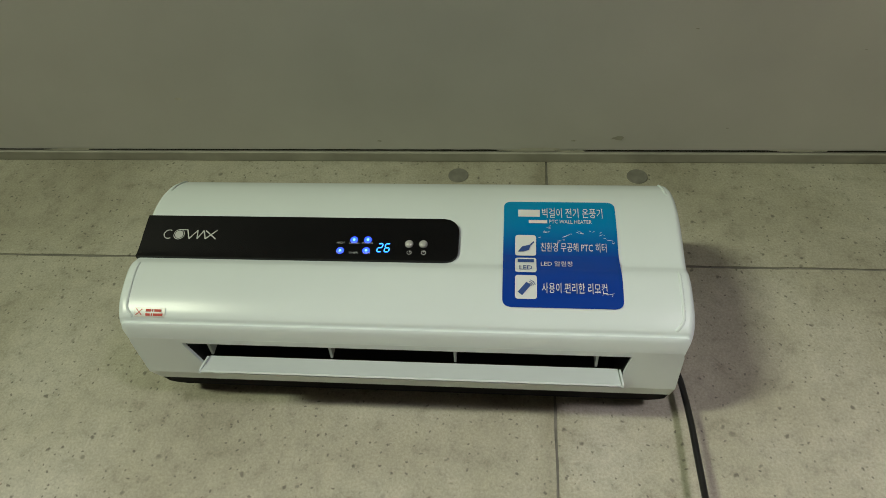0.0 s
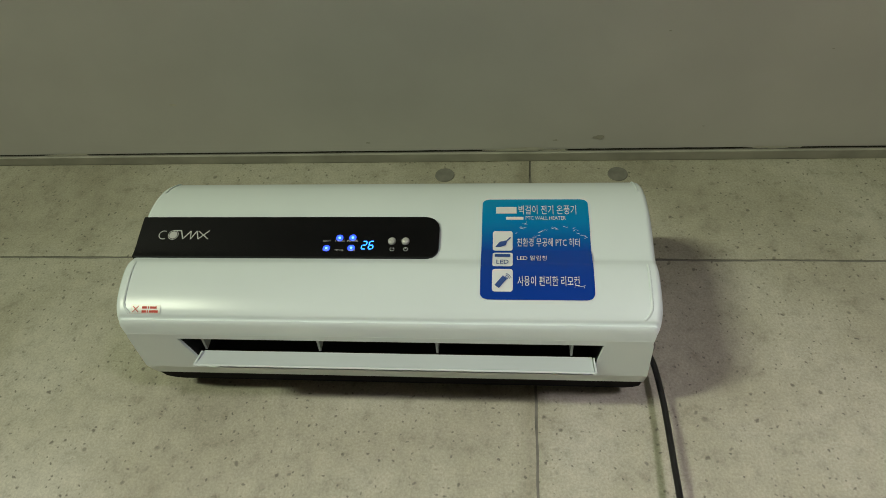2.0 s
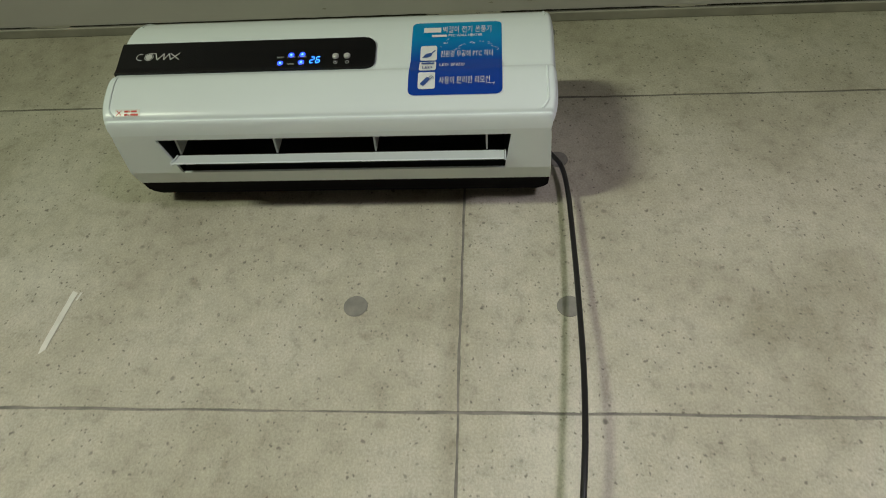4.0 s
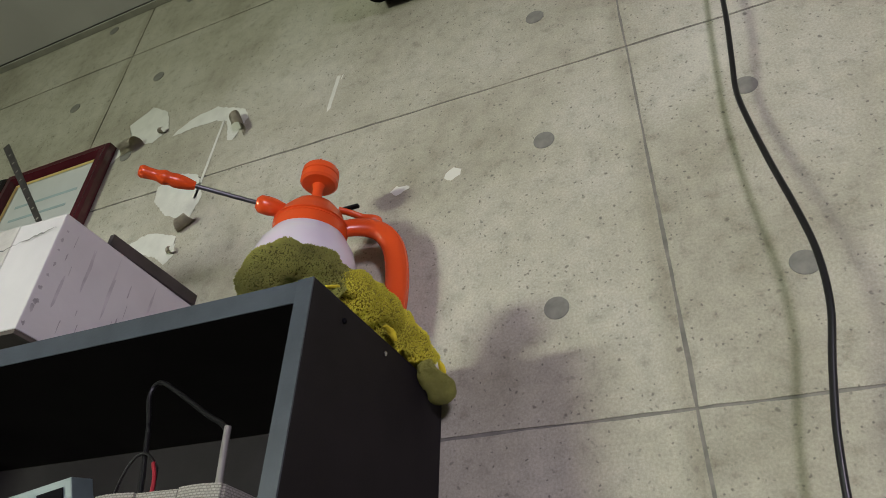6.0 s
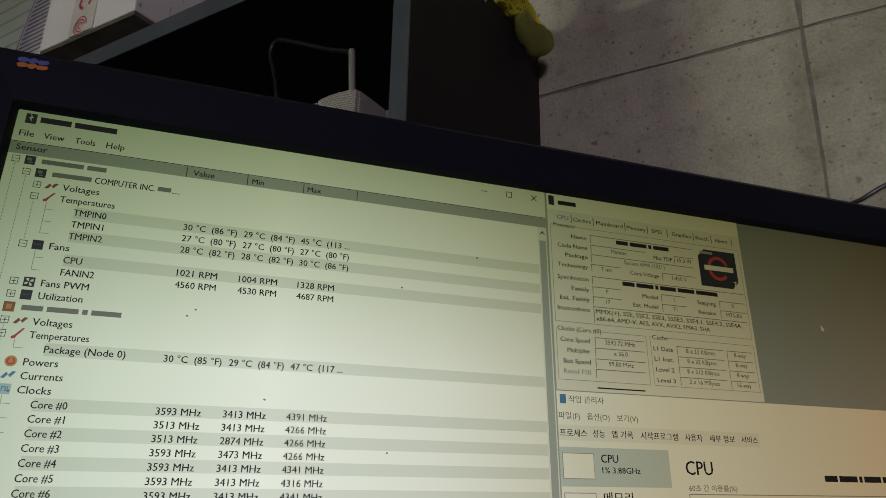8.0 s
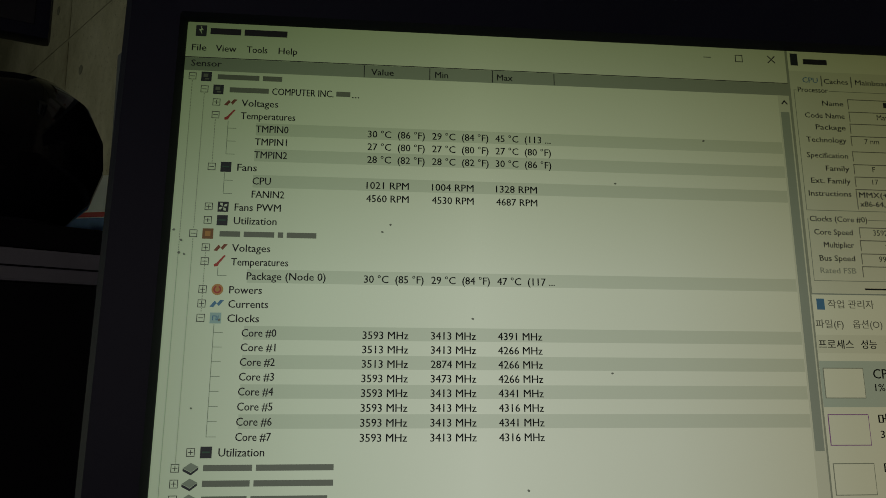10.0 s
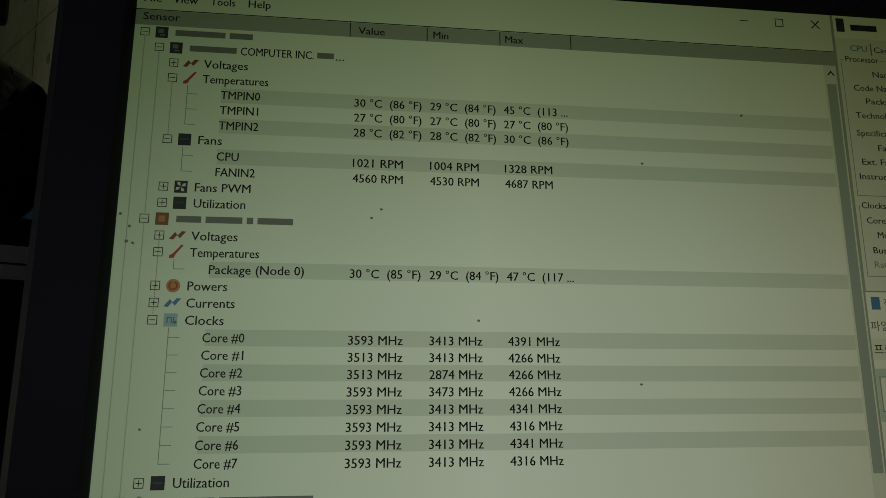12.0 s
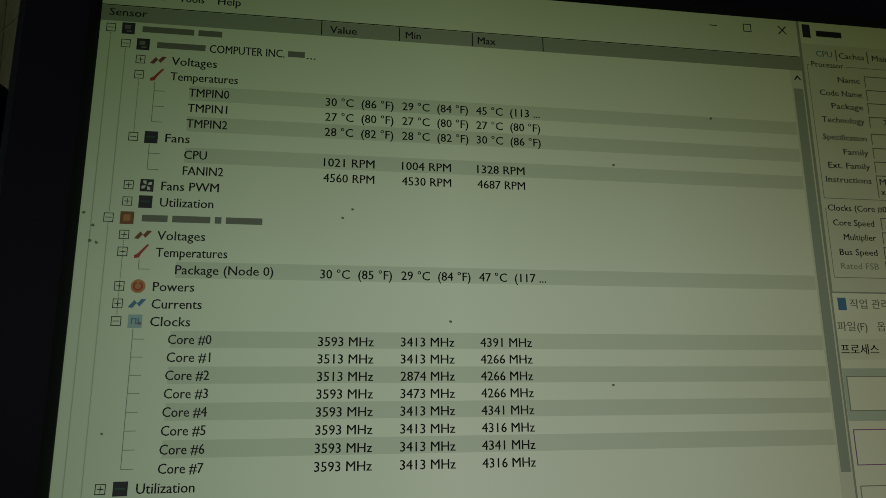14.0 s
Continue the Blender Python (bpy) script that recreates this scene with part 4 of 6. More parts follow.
# processor details window
C0, C1, CB = 0.2266, 0.3402, 0.0950
panel("window", C0, 0.0, C1, CB, 1, L_FACE, "pale grey processor details window")
panel("title_bar", C0, 0.0, C1, 0.0082, 2, L_WHITE)
panel("window_edge", HWR, 0.0, C0, 0.2761, 2, L_HEAD)
panel("window_icon", 0.2276, 0.0010, 0.2306, 0.0060, 3, L_DARK)
bars(0.2325, 0.0044, (0.0098,), 0.0022)
words("CPU", 0.2315, 0.0120, 0.0022, 0.0062, L_BLUE)
for body, u, w in (("Caches", 0.2402, 0.0098), ("Mainboard", 0.2531, 0.0150), ("Memory", 0.2705, 0.0110), ("SPD", 0.2850, 0.0062), ("Graphics", 0.2972, 0.0118), ("Bench", 0.3118, 0.0080), ("About", 0.3238, 0.0080)):
    words(body, u, 0.0122, 0.0021, w)
for u in (0.2392, 0.2514, 0.2694, 0.2826, 0.2944, 0.3104, 0.3216, 0.3346):
    panel("tab_divider", u, 0.0098, u + 0.0005, 0.0142, 3, L_GREY)


def group_box(u0, v0, u1, v1):
    t = 0.00025
    for r in ((u0, v0, u1, v0 + t), (u0, v1 - t, u1, v1), (u0, v0, u0 + t, v1), (u1 - t, v0, u1, v1)):
        panel("group_line", *r, 2, L_LINE)


def field(u0, v0, u1, v1, body=None, bar=None, h=0.0021):
    panel("field", u0, v0, u1, v1, 3, L_FACE)
    panel("field_edge", u0, v0, u1, v0 + 0.00035, 4, L_GREY)
    panel("field_edge", u0, v0, u0 + 0.00035, v1, 4, L_GREY)
    if body:
        me = text_mesh(body, h)
        w = max(v.co.x for v in me.vertices)
        k = min(1.0, (u1 - u0 - 0.002) / w)
        for v in me.vertices:
            v.co.x *= k
        mark("screen_text", me, (u0 + u1) / 2 - w * k / 2, (v0 + v1) / 2 + h / 2, 6, L_INK)
    if bar:
        w = sum(bar) + 0.001 * (len(bar) - 1)
        bars((u0 + u1) / 2 - w / 2, (v0 + v1) / 2, bar, h, gap=0.001)


group_box(0.2278, 0.0160, 0.3385, 0.0640)
group_box(0.2278, 0.0672, 0.2755, 0.0905)
group_box(0.2775, 0.0672, 0.3385, 0.0905)
panel("group_gap", 0.2288, 0.0150, 0.2420, 0.0170, 3, L_FACE)
words("Processor", 0.2292, 0.0160, 0.0021, 0.0122)
LABELS = (("Name", 0.2385, 0.0213, 0.0085), ("Code Name", 0.2310, 0.0264, 0.0160), ("Package", 0.2348, 0.0311, 0.0120), ("Technology", 0.2305, 0.0362, 0.0160), ("Specification", 0.2300, 0.0424, 0.0164), ("Family", 0.2370, 0.0475, 0.0093), ("Ext. Family", 0.2306, 0.0524, 0.0156), ("Instructions", 0.2291, 0.0574, 0.0168),
          ("Max TDP", 0.2845, 0.0266, 0.0110), ("Core Voltage", 0.2700, 0.0362, 0.0165), ("Model", 0.2755, 0.0475, 0.0088), ("Ext. Model", 0.2700, 0.0524, 0.0140), ("Stepping", 0.3075, 0.0475, 0.0110), ("Revision", 0.3075, 0.0524, 0.0105),
          ("Core Speed", 0.2296, 0.0722, 0.0150), ("Multiplier", 0.2328, 0.0770, 0.0117), ("Bus Speed", 0.2306, 0.0820, 0.0137), ("L1 Data", 0.2787, 0.0729, 0.0108), ("L1 Inst.", 0.2787, 0.0778, 0.0105), ("Level 2", 0.2789, 0.0828, 0.0102), ("Level 3", 0.2791, 0.0878, 0.0100))
for body, u, v, w in LABELS:
    words(body, u, v, 0.0021, w)
words("Rated FSB", 0.2304, 0.0866, 0.0021, 0.0138, L_LINE)
panel("group_gap", 0.2280, 0.0660, 0.2515, 0.0685, 3, L_FACE)
words("Clocks (Core #0)", 0.2284, 0.0672, 0.0021, 0.0225)
panel("group_gap", 0.2782, 0.0660, 0.2878, 0.0685, 3, L_FACE)
words("Cache", 0.2786, 0.0675, 0.0021, 0.0088)
field(0.2490, 0.0192, 0.3085, 0.0234, bar=(0.0068, 0.0098, 0.0018, 0.0092))
field(0.2490, 0.0243, 0.2800, 0.0284, "Matisse")
field(0.2968, 0.0243, 0.3085, 0.0284, "65.0 W")
field(0.2488, 0.0292, 0.3085, 0.0333, "Socket AM4 (1331)")
field(0.2486, 0.0342, 0.2650, 0.0383, "7 nm")
field(0.2885, 0.0342, 0.3085, 0.0383, "1.450 V")
field(0.2484, 0.0404, 0.3370, 0.0444, bar=(0.0068, 0.0098, 0.0018, 0.0092, 0.0100, 0.0130))
field(0.2483, 0.0455, 0.2640, 0.0495, "F")
field(0.2865, 0.0455, 0.3010, 0.0495, "1")
field(0.3210, 0.0455, 0.3370, 0.0495, "0")
field(0.2482, 0.0504, 0.2640, 0.0545, "17")
field(0.2865, 0.0504, 0.3010, 0.0545, "71")
field(0.3210, 0.0504, 0.3370, 0.0545, "MTS-B0")
field(0.2480, 0.0553, 0.3370, 0.0632)
words("MMX(+), SSE, SSE2, SSE3, SSSE3, SSE4.1, SSE4.2, SSE4A,", 0.2490, 0.0576, 0.0021, 0.0840)
words("x86-64, AMD-V, AES, AVX, AVX2, FMA3, SHA", 0.2490, 0.0611, 0.0021, 0.0640)
field(0.2474, 0.0701, 0.2740, 0.0742, "3592.72 MHz")
field(0.2472, 0.0750, 0.2738, 0.0791, "x 36.0")
field(0.2470, 0.0800, 0.2736, 0.0841, "99.80 MHz")
field(0.2468, 0.0848, 0.2734, 0.0889)
for k, (a, b) in enumerate((("8 x 32 KBytes", "8-way"), ("8 x 32 KBytes", "8-way"), ("8 x 512 KBytes", "8-way"), ("2 x 16 MBytes", "16-way"))):
    field(0.2920, 0.0709 + 0.0049 * k, 0.3190, 0.0749 + 0.0049 * k, a)
    field(0.3212, 0.0709 + 0.0049 * k, 0.3365, 0.0749 + 0.0049 * k, b)
# processor badge: dark tile with a red ring
mark("badge", poly_mesh([(0, 0.0), (0.0195, 0.0), (0.0235, 0.004), (0.0235, 0.0200), (0.004, 0.0200), (0.0, 0.0160)]), 0.3118, 0.0382, 4, L_DARK)
mark("badge_ring", ring_mesh(0.0048, 0.0066, 20, 320), 0.3236, 0.0280, 5, L_RED)
mark("badge_bar", bar_mesh(0.0180, 0.0026), 0.3148, 0.0294, 6, L_FACE)
mark("badge_bar", bar_mesh(0.0080, 0.0014), 0.3130, 0.0208, 6, L_LINE)
mark("screen_text", text_mesh("7", 0.0034, 0.0020), 0.3318, 0.0376, 6, L_FACE)
panel("dialog_button", 0.2470, 0.0930, 0.2721, 0.0936, 3, L_INK)

# task list window
T0 = 0.2262
panel("window", T0, 0.0955, 0.4700, 0.2761, 3, L_WHITE, "white task and performance window")
mark("window_icon", poly_mesh([(0, 0), (0.003, 0), (0.003, 0.004), (0, 0.004)]), 0.2276, 0.1010, 5, L_BLUE)
words("작업 관리자", 0.2318, 0.0990, 0.0024, 0.0176, L_GREY)
for body, u, w in (("파일(F)", 0.2264, 0.0105), ("옵션(O)", 0.2405, 0.0112), ("보기(V)", 0.2555, 0.0108)):
    words(body, u, 0.1062, 0.0024, w, L_GREY)
panel("tab_strip", T0, 0.1100, 0.3330, 0.1165, 4, lit("panel_tab", (0.90, 0.90, 0.89)))
for body, u, w in (("프로세스", 0.2266, 0.0133), ("성능", 0.2427, 0.0060), ("앱 기록", 0.2522, 0.0108), ("시작프로그램", 0.2670, 0.0197), ("사용자", 0.2905, 0.0095), ("세부 정보", 0.3040, 0.0143), ("서비스", 0.3221, 0.0097)):
    words(body, u, 0.1134, 0.0025, w)
panel("selected_entry", T0, 0.1192, 0.2808, 0.1352, 4, L_SEL)
for v, head, sub, wh, ws, edge in ((0.1216, "CPU", "1% 3.88GHz", 0.0085, 0.0190, L_LINE), (0.1376, "메모리", "3.8/31.9GB (12%)", 0.0142, 0.0288, lit("panel_violet", (0.35, 0.15, 0.5))), (0.1540, "디스크 0(E: F:)", "0%", 0.0280, 0.0052, L_LINE), (0.1704, "디스크 1(C:)", "1%", 0.0230, 0.0052, L_LINE)):
    panel("mini_graph_edge", 0.2272, v, 0.2424, v + 0.0106, 5, edge)
    panel("mini_graph", 0.2275, v + 0.0003, 0.2421, v + 0.0103, 6, L_WHITE)
    words(head, 0.2458, v + 0.0020, 0.0034, wh, None, 7)
    words(sub, 0.2460, v + 0.0068, 0.0025, ws, None, 7)
words("CPU", 0.2890, 0.1265, 0.0060, 0.0146)
bars(0.3685, 0.1300, (0.0080, 0.0115, 0.0020, 0.0110, 0.012, 0.014), 0.0028)
words("60초 간 이용률(%)", 0.2895, 0.1352, 0.0022, 0.0262, L_GREY)
for r in ((0.2893, 0.1376, 0.4650, 0.1380), (0.2893, 0.2200, 0.4650, 0.2204), (0.2893, 0.1376, 0.2897, 0.2204), (0.4646, 0.1376, 0.4650, 0.2204)):
    panel("graph_edge", *r, 5, L_LINE)
panel("task_bar", 0.0, 0.2848, MW, MH, 2, L_DARK)
mark("pointer", poly_mesh([(0, 0), (0.0008, 0.0008), (0.0012, 0.0), (0.0016, 0.0002), (0.0013, 0.0010), (0.0022, 0.0011), (0.0, 0.0034)]), 0.3850, 0.0560, 6, L_WHITE)
# dust specks on the panel
rnd = random.Random(9)
for u, v in [(0.0740, 0.0735), (0.0712, 0.0762), (0.0, 0.077), (0.004, 0.0805), (0.0035, 0.0848), (0.0052, 0.0853)] + [(rnd.uniform(0.01, 0.21), rnd.uniform(0.02, 0.25)) for _ in range(8)]:
    mark("dust_speck", poly_mesh(ragged(0, 0, 0.00045, 0.0004, 7, 0.35, int(u * 1e5))), max(u, 0.0012), v, 8, L_GREY)
# maker's mark and model plate on the bezel
MARK_O, MARK_B = mat("mark_orange", (0.55, 0.18, 0.03), 0.5), mat("mark_blue", (0.10, 0.13, 0.42), 0.5)
for k, x in enumerate((0.0, 0.0034, 0.0068)):
    for dz, mm in ((0.0, MARK_O), (0.0024, MARK_B)):
        place_mesh("bezel_mark", poly_mesh(ragged(0, 0, 0.0019, 0.0012, 9, 0.25, k)), lambda a, b: Vector((-0.0012 + x + a, -0.0048, 0.0165 + dz + b)), mm, monitor)
for k, w in enumerate((0.0050, 0.0030, 0.0030, 0.0030, 0.0026)):
    place_mesh("model_bar", bar_mesh(w * 0.75, 0.0030), lambda a, b: Vector((0.4525 + 0.0048 * k + a, -0.0048, 0.0125 + b)), mat("plate_grey", (0.12, 0.12, 0.14), 0.5), monitor)

# ---------------------------------------------------------------- black shelf unit above the desk
ST = Z0 - 0.3990                # its top
SB = Z0 - 0.638                 # upper face of the board below
shelf = thing("shelf_unit", pose(0, 0, 0), "black wooden shelf unit with worn grey edges", "shelf")
SX_L, SX_R, SYF, SYB = -0.895, -0.2186, -0.2110, -0.004
part("top_board", box_bm(SX_L, SYF, ST - 0.018, SX_R - 0.0178, SYB, ST - 0.0006, 0.0008), SHELF_FACE, shelf)
part("edge_band", box_bm(SX_L, SYF - 0.0012, ST - 0.018, SX_R - 0.0178, SYF - 0.0002, ST - 0.0004), SHELF_EDGE, shelf, "worn grey front edge")
side = part("side_panel", box_bm(-0.0135, -0.2085, 0.745, 0.0, 0.0, ST, 0.0008), SHELF_FACE, shelf, "matt black side panel")
side_edge = part("edge_band", box_bm(-0.0134, -0.2100, 0.745, -0.0001, -0.2087, ST - 0.0004), SHELF_EDGE, shelf, "worn grey front edge")
for o in (side, side_edge):
    o.location = (-0.2165, SYB, 0)
    o.rotation_euler = (0, 0, radians(-1.6))
part("side_panel", box_bm(SX_L, SYF, 0.745, SX_L + 0.0175, SYB, ST - 0.0185, 0.0008), SHELF_FACE, shelf)
part("edge_band", box_bm(SX_L, SYF - 0.0012, 0.745, SX_L + 0.0175, SYF - 0.0002, ST - 0.0185), SHELF_EDGE, shelf)
part("shelf_board", box_bm(SX_L + 0.018, SYF, SB - 0.018, SX_R - 0.022, SYB - 0.004, SB, 0.0008), SHELF_FACE, shelf)
part("edge_band", box_bm(SX_L + 0.018, SYF - 0.0012, SB - 0.018, SX_R - 0.022, SYF - 0.0002, SB - 0.0004), SHELF_EDGE, shelf)
part("back_panel", box_bm(SX_L + 0.018, SYB - 0.004, 0.745, SX_R - 0.016, SYB, ST - 0.0185), SHELF_FACE, shelf)
for x, z in ((-0.2295, ST - 0.010), (-0.2285, ST - 0.035)):
    bm = bmesh.new()
    bm.faces.new([bm.verts.new((px, SYF - 0.0016, pz)) for px, pz in ragged(x, z, 0.0022, 0.0014, 9, 0.3, int(z * 1e4))])
    part("scratch", bm, GREY_PL, shelf)
CHROME_PIN = mat("pin_metal", (0.6, 0.6, 0.58), 0.25, metal=1.0)

# ---------------------------------------------------------------- pump sprayer
AX, AY, SIZE = -0.342, -0.077, 1.05
sprayer = thing("pump_sprayer", pose(AX, AY, ST + 0.0205) @ Matrix.Scale(SIZE, 4), "orange pump sprayer with a translucent bottle on the shelf", "sprayer")


def bottle_material():
    m = bpy.data.materials.new("bottle_translucent")
    m.use_nodes = True
    nt = m.node_tree
    b = nt.nodes["Principled BSDF"]
    b.inputs["Roughness"].default_value = 0.22
    b.inputs["Subsurface Weight"].default_value = 0.35
    b.inputs["Subsurface Radius"].default_value = (0.03, 0.02, 0.03)
    co = nt.nodes.new("ShaderNodeTexCoord")
    n1 = node(nt, "ShaderNodeTexNoise", Scale=14.0, Detail=3.0)
    nt.links.new(co.outputs["Object"], n1.inputs["Vector"])
    c = ramp(nt, n1.outputs["Fac"], [(0.35, (0.68, 0.60, 0.68)), (0.65, (0.78, 0.74, 0.79))])
    nt.links.new(c, b.inputs["Base Color"])
    return m


part("bottle", lathe([(0.0374, -0.0193), (0.0430, -0.016), (0.0490, 0.02), (0.0530, 0.05), (0.0538, 0.075), (0.0516, 0.096), (0.0463, 0.113), (0.0383, 0.127), (0.0333, 0.136), (0.0238, 0.139)], 40), bottle_material(), sprayer, "pinkish translucent plastic bottle", smooth=True)
part("head", lathe([(0.0366, 0.124), (0.0373, 0.127), (0.0370, 0.141), (0.0353, 0.1465), (0.0342, 0.148), (0.0314, 0.158), (0.0242, 0.168), (0.0142, 0.174), (0.0076, 0.175)], 40), ORANGE, sprayer, "orange screw head", smooth=True)
for z in (0.1405, 0.1440):
    part("head_rib", lathe([(0.0361, z), (0.0377, z + 0.0008), (0.0377, z + 0.0014), (0.0356, z + 0.0022)], 40), ORANGE, sprayer, smooth=True)
part("pump_stem", lathe([(0.0075, 0.172), (0.0056, 0.181), (0.0054, 0.194), (0.0075, 0.203)], 16), ORANGE, sprayer, smooth=True)
part("pump_knob", lathe([(0.007, 0.2005), (0.0175, 0.2020), (0.0198, 0.2045), (0.0198, 0.2105), (0.0187, 0.2115), (0.0187, 0.2130), (0.0198, 0.2140), (0.0195, 0.2200), (0.0178, 0.2225), (0.008, 0.2235)], 32), ORANGE, sprayer, "round orange pump knob", smooth=True)
for a in (0, 60, 120):
    bm = box_bm(-0.017, -0.0010, 0.2230, 0.017, 0.0010, 0.2248, 0.0005, 1)
    bmesh.ops.rotate(bm, verts=bm.verts, matrix=Matrix.Rotation(radians(a), 3, "Z"))
    part("knob_rib", bm, ORANGE, sprayer)
# spray lance towards the room
tip = Vector((-0.1226, -0.1163, 0.1654))
root = Vector((-0.0215, -0.0113, 0.1640))
d = tip - root


def rod(a, b, r, n=14):
    return tube_bm([root + d * (a + (b - a) * k / (len(r) - 1)) for k in range(len(r))], list(r), n)


part("lance_nut", rod(0.0, 0.235, (0.0065, 0.0068, 0.0075, 0.0085, 0.0092, 0.0097, 0.0098, 0.0096, 0.0090, 0.0050)), ORANGE, sprayer, "orange lance nut", smooth=True)
part("lance", rod(0.22, 0.68, (0.0023, 0.0023)), mat("grey_steel_tube", (0.16, 0.16, 0.165), 0.3, metal=0.8), sprayer, "thin grey metal lance", smooth=True)
part("nozzle", rod(0.64, 1.0, (0.0040, 0.0048, 0.0055, 0.0061, 0.0066, 0.0070, 0.0072, 0.0073, 0.0066, 0.0066, 0.0074, 0.0074, 0.0066, 0.0057, 0.0056, 0.0058, 0.0060, 0.0063, 0.0066, 0.0050)), ORANGE, sprayer, "orange spray nozzle", smooth=True)
# trigger and handle on the other side
h = Vector((0.76, 0.65, 0)).normalized()


def hp(r, z, s=0.0):
    return Vector((h.x * r - h.y * s, h.y * r + h.x * s, z))


lever = smooth_path([hp(0.024, 0.175), hp(0.036, 0.1745), hp(0.048, 0.1725), hp(0.058, 0.1705), hp(0.066, 0.1695), hp(0.071, 0.1695)], 4)
LEVER_R = [0.0042] * 9 + [0.0048, 0.0058, 0.0068, 0.0076, 0.0081, 0.0083, 0.0083, 0.0081, 0.0076, 0.0067, 0.0052, 0.0025]
part("trigger", tube_bm(lever, LEVER_R, 14, 0.75), ORANGE, sprayer, "orange trigger lever", smooth=True)
part("trigger_pin", box_bm(-0.010, -0.0025, -0.0016, 0.010, 0.0025, 0.0016, 0.0008), BASE_BLACK, sprayer).location = hp(0.036, 0.1812)
h = Vector((0.88, 0.475, 0)).normalized()
hand = smooth_path([hp(0.026, 0.146), hp(0.050, 0.151), hp(0.070, 0.147), hp(0.0835, 0.130), hp(0.0895, 0.102), hp(0.0905, 0.066), hp(0.084, 0.030), hp(0.066, 0.006), hp(0.046, 0.0)], 6)
part("grip", tube_bm(hand, [0.0070 + 0.0022 * math.sin(math.pi * k / (len(hand) - 1)) for k in range(len(hand))], 14, 1.3), ORANGE, sprayer, "orange looped carrying grip", smooth=True)
for o in (-0.0045, 0.0045):
    part("grip_rib", tube_bm([p + Vector((h.x * 0.0066 - h.y * o, h.y * 0.0066 + h.x * o, 0.003)) for p in hand[7:44]], 0.0026, 8), ORANGE, sprayer, smooth=True)

# ---------------------------------------------------------------- microfibre cloth rumpled over the shelf's corner
CLOTH = mat("microfibre_green", (0.13, 0.13, 0.025), 0.95, vary=0.5, scale=28, bump=0.6, fine=700)
CLOTH_Y = mat("microfibre_yellow", (0.30, 0.27, 0.025), 0.95, vary=0.3, scale=28, bump=0.6, fine=700)
PILE = mat("microfibre_pile", (0.36, 0.36, 0.085), 0.95, vary=0.5, scale=22)
PILE_Y = mat("microfibre_pile_yellow", (0.74, 0.68, 0.06), 0.95, vary=0.35, scale=22)


def cloth_roll(name, pts, radii, flat, pile, seed, parent, label, ground=None):
    """A rumpled roll of cloth: folds by noise, with a short pile of tufts."""
    path = smooth_path(pts, 7)
    n = 26
    rad = []
    for i in range(len(path)):
        t = i / (len(path) - 1) * (len(radii) - 1)
        a = min(int(t), len(radii) - 2)
        rad.append(radii[a] + (radii[a + 1] - radii[a]) * (t - a))
    bm = tube_bm(path, rad, n, flat)
    bmesh.ops.subdivide_edges(bm, edges=bm.edges[:], cuts=1, use_grid_fill=True)
    bm.normal_update()
    for v in bm.verts:
        p = v.co * 26 + Vector((seed, 0, 0))
        fold = noise.noise(p) * 0.0085 + noise.noise(p * 2.7) * 0.0052 + noise.noise(p * 9) * 0.0012
        v.co += v.normal * fold
    bmesh.ops.triangulate(bm, faces=bm.faces[:])
    bm.normal_update()
    rnd = random.Random(seed)
    tuft = bmesh.new()
    faces = bm.faces[:]
    areas = [f.calc_area() for f in faces]
    for f in rnd.choices(faces, areas, k=13000):
        a, b = rnd.random(), rnd.random()
        if a + b > 1:
            a, b = 1 - a, 1 - b
        vs = f.verts
        p = vs[0].co + (vs[1].co - vs[0].co) * a + (vs[2].co - vs[0].co) * b
        up = (f.normal + Vector((rnd.uniform(-.7, .7), rnd.uniform(-.7, .7), rnd.uniform(-.9, .4)))).normalized()
        s = up.orthogonal().normalized()
        s2 = up.cross(s)
        l, w = rnd.uniform(0.0012, 0.0030), rnd.uniform(0.0004, 0.0007)
        base = [tuft.verts.new(p - up * 0.0005 + (s * math.cos(q) + s2 * math.sin(q)) * w) for q in (0, 2.1, 4.2)]
        mid = [tuft.verts.new(p + up * l * 0.7 + (s * math.cos(q) + s2 * math.sin(q)) * w * 0.9) for q in (0.4, 2.5, 4.6)]
        for i in range(3):
            tuft.faces.new((base[i], base[(i + 1) % 3], mid[(i + 1) % 3], mid[i]))
        tuft.faces.new(mid)
    ob = part(name, bm, ground or CLOTH, parent, label, smooth=True)
    tagged(part("nap", tuft, pile, ob), kind="stuff")
    return ob


cloth = thing("microfibre_cloth", pose(0.002, -0.002, ST + 0.0045), "rumpled olive green microfibre cloth draped over the shelf corner", "cloth")
cloth_roll("cloth_fold", [(-0.306, -0.184, 0.010), (-0.300, -0.187, 0.022), (-0.287, -0.187, 0.033), (-0.266, -0.180, 0.038), (-0.248, -0.168, 0.033), (-0.238, -0.152, 0.018)], (0.009, 0.0145, 0.0165, 0.017, 0.0165, 0.015), 0.85, PILE, 3, cloth, "dark olive fold of cloth")
cloth_roll("cloth_fold", [(-0.248, -0.162, 0.030), (-0.240, -0.144, 0.028), (-0.232, -0.118, 0.023), (-0.225, -0.090, 0.017), (-0.218, -0.064, 0.010), (-0.214, -0.046, 0.003)], (0.012, 0.018, 0.019, 0.018, 0.016, 0.010), 0.8, PILE_Y, 8, cloth, "yellow green rolled edge of cloth", CLOTH_Y)
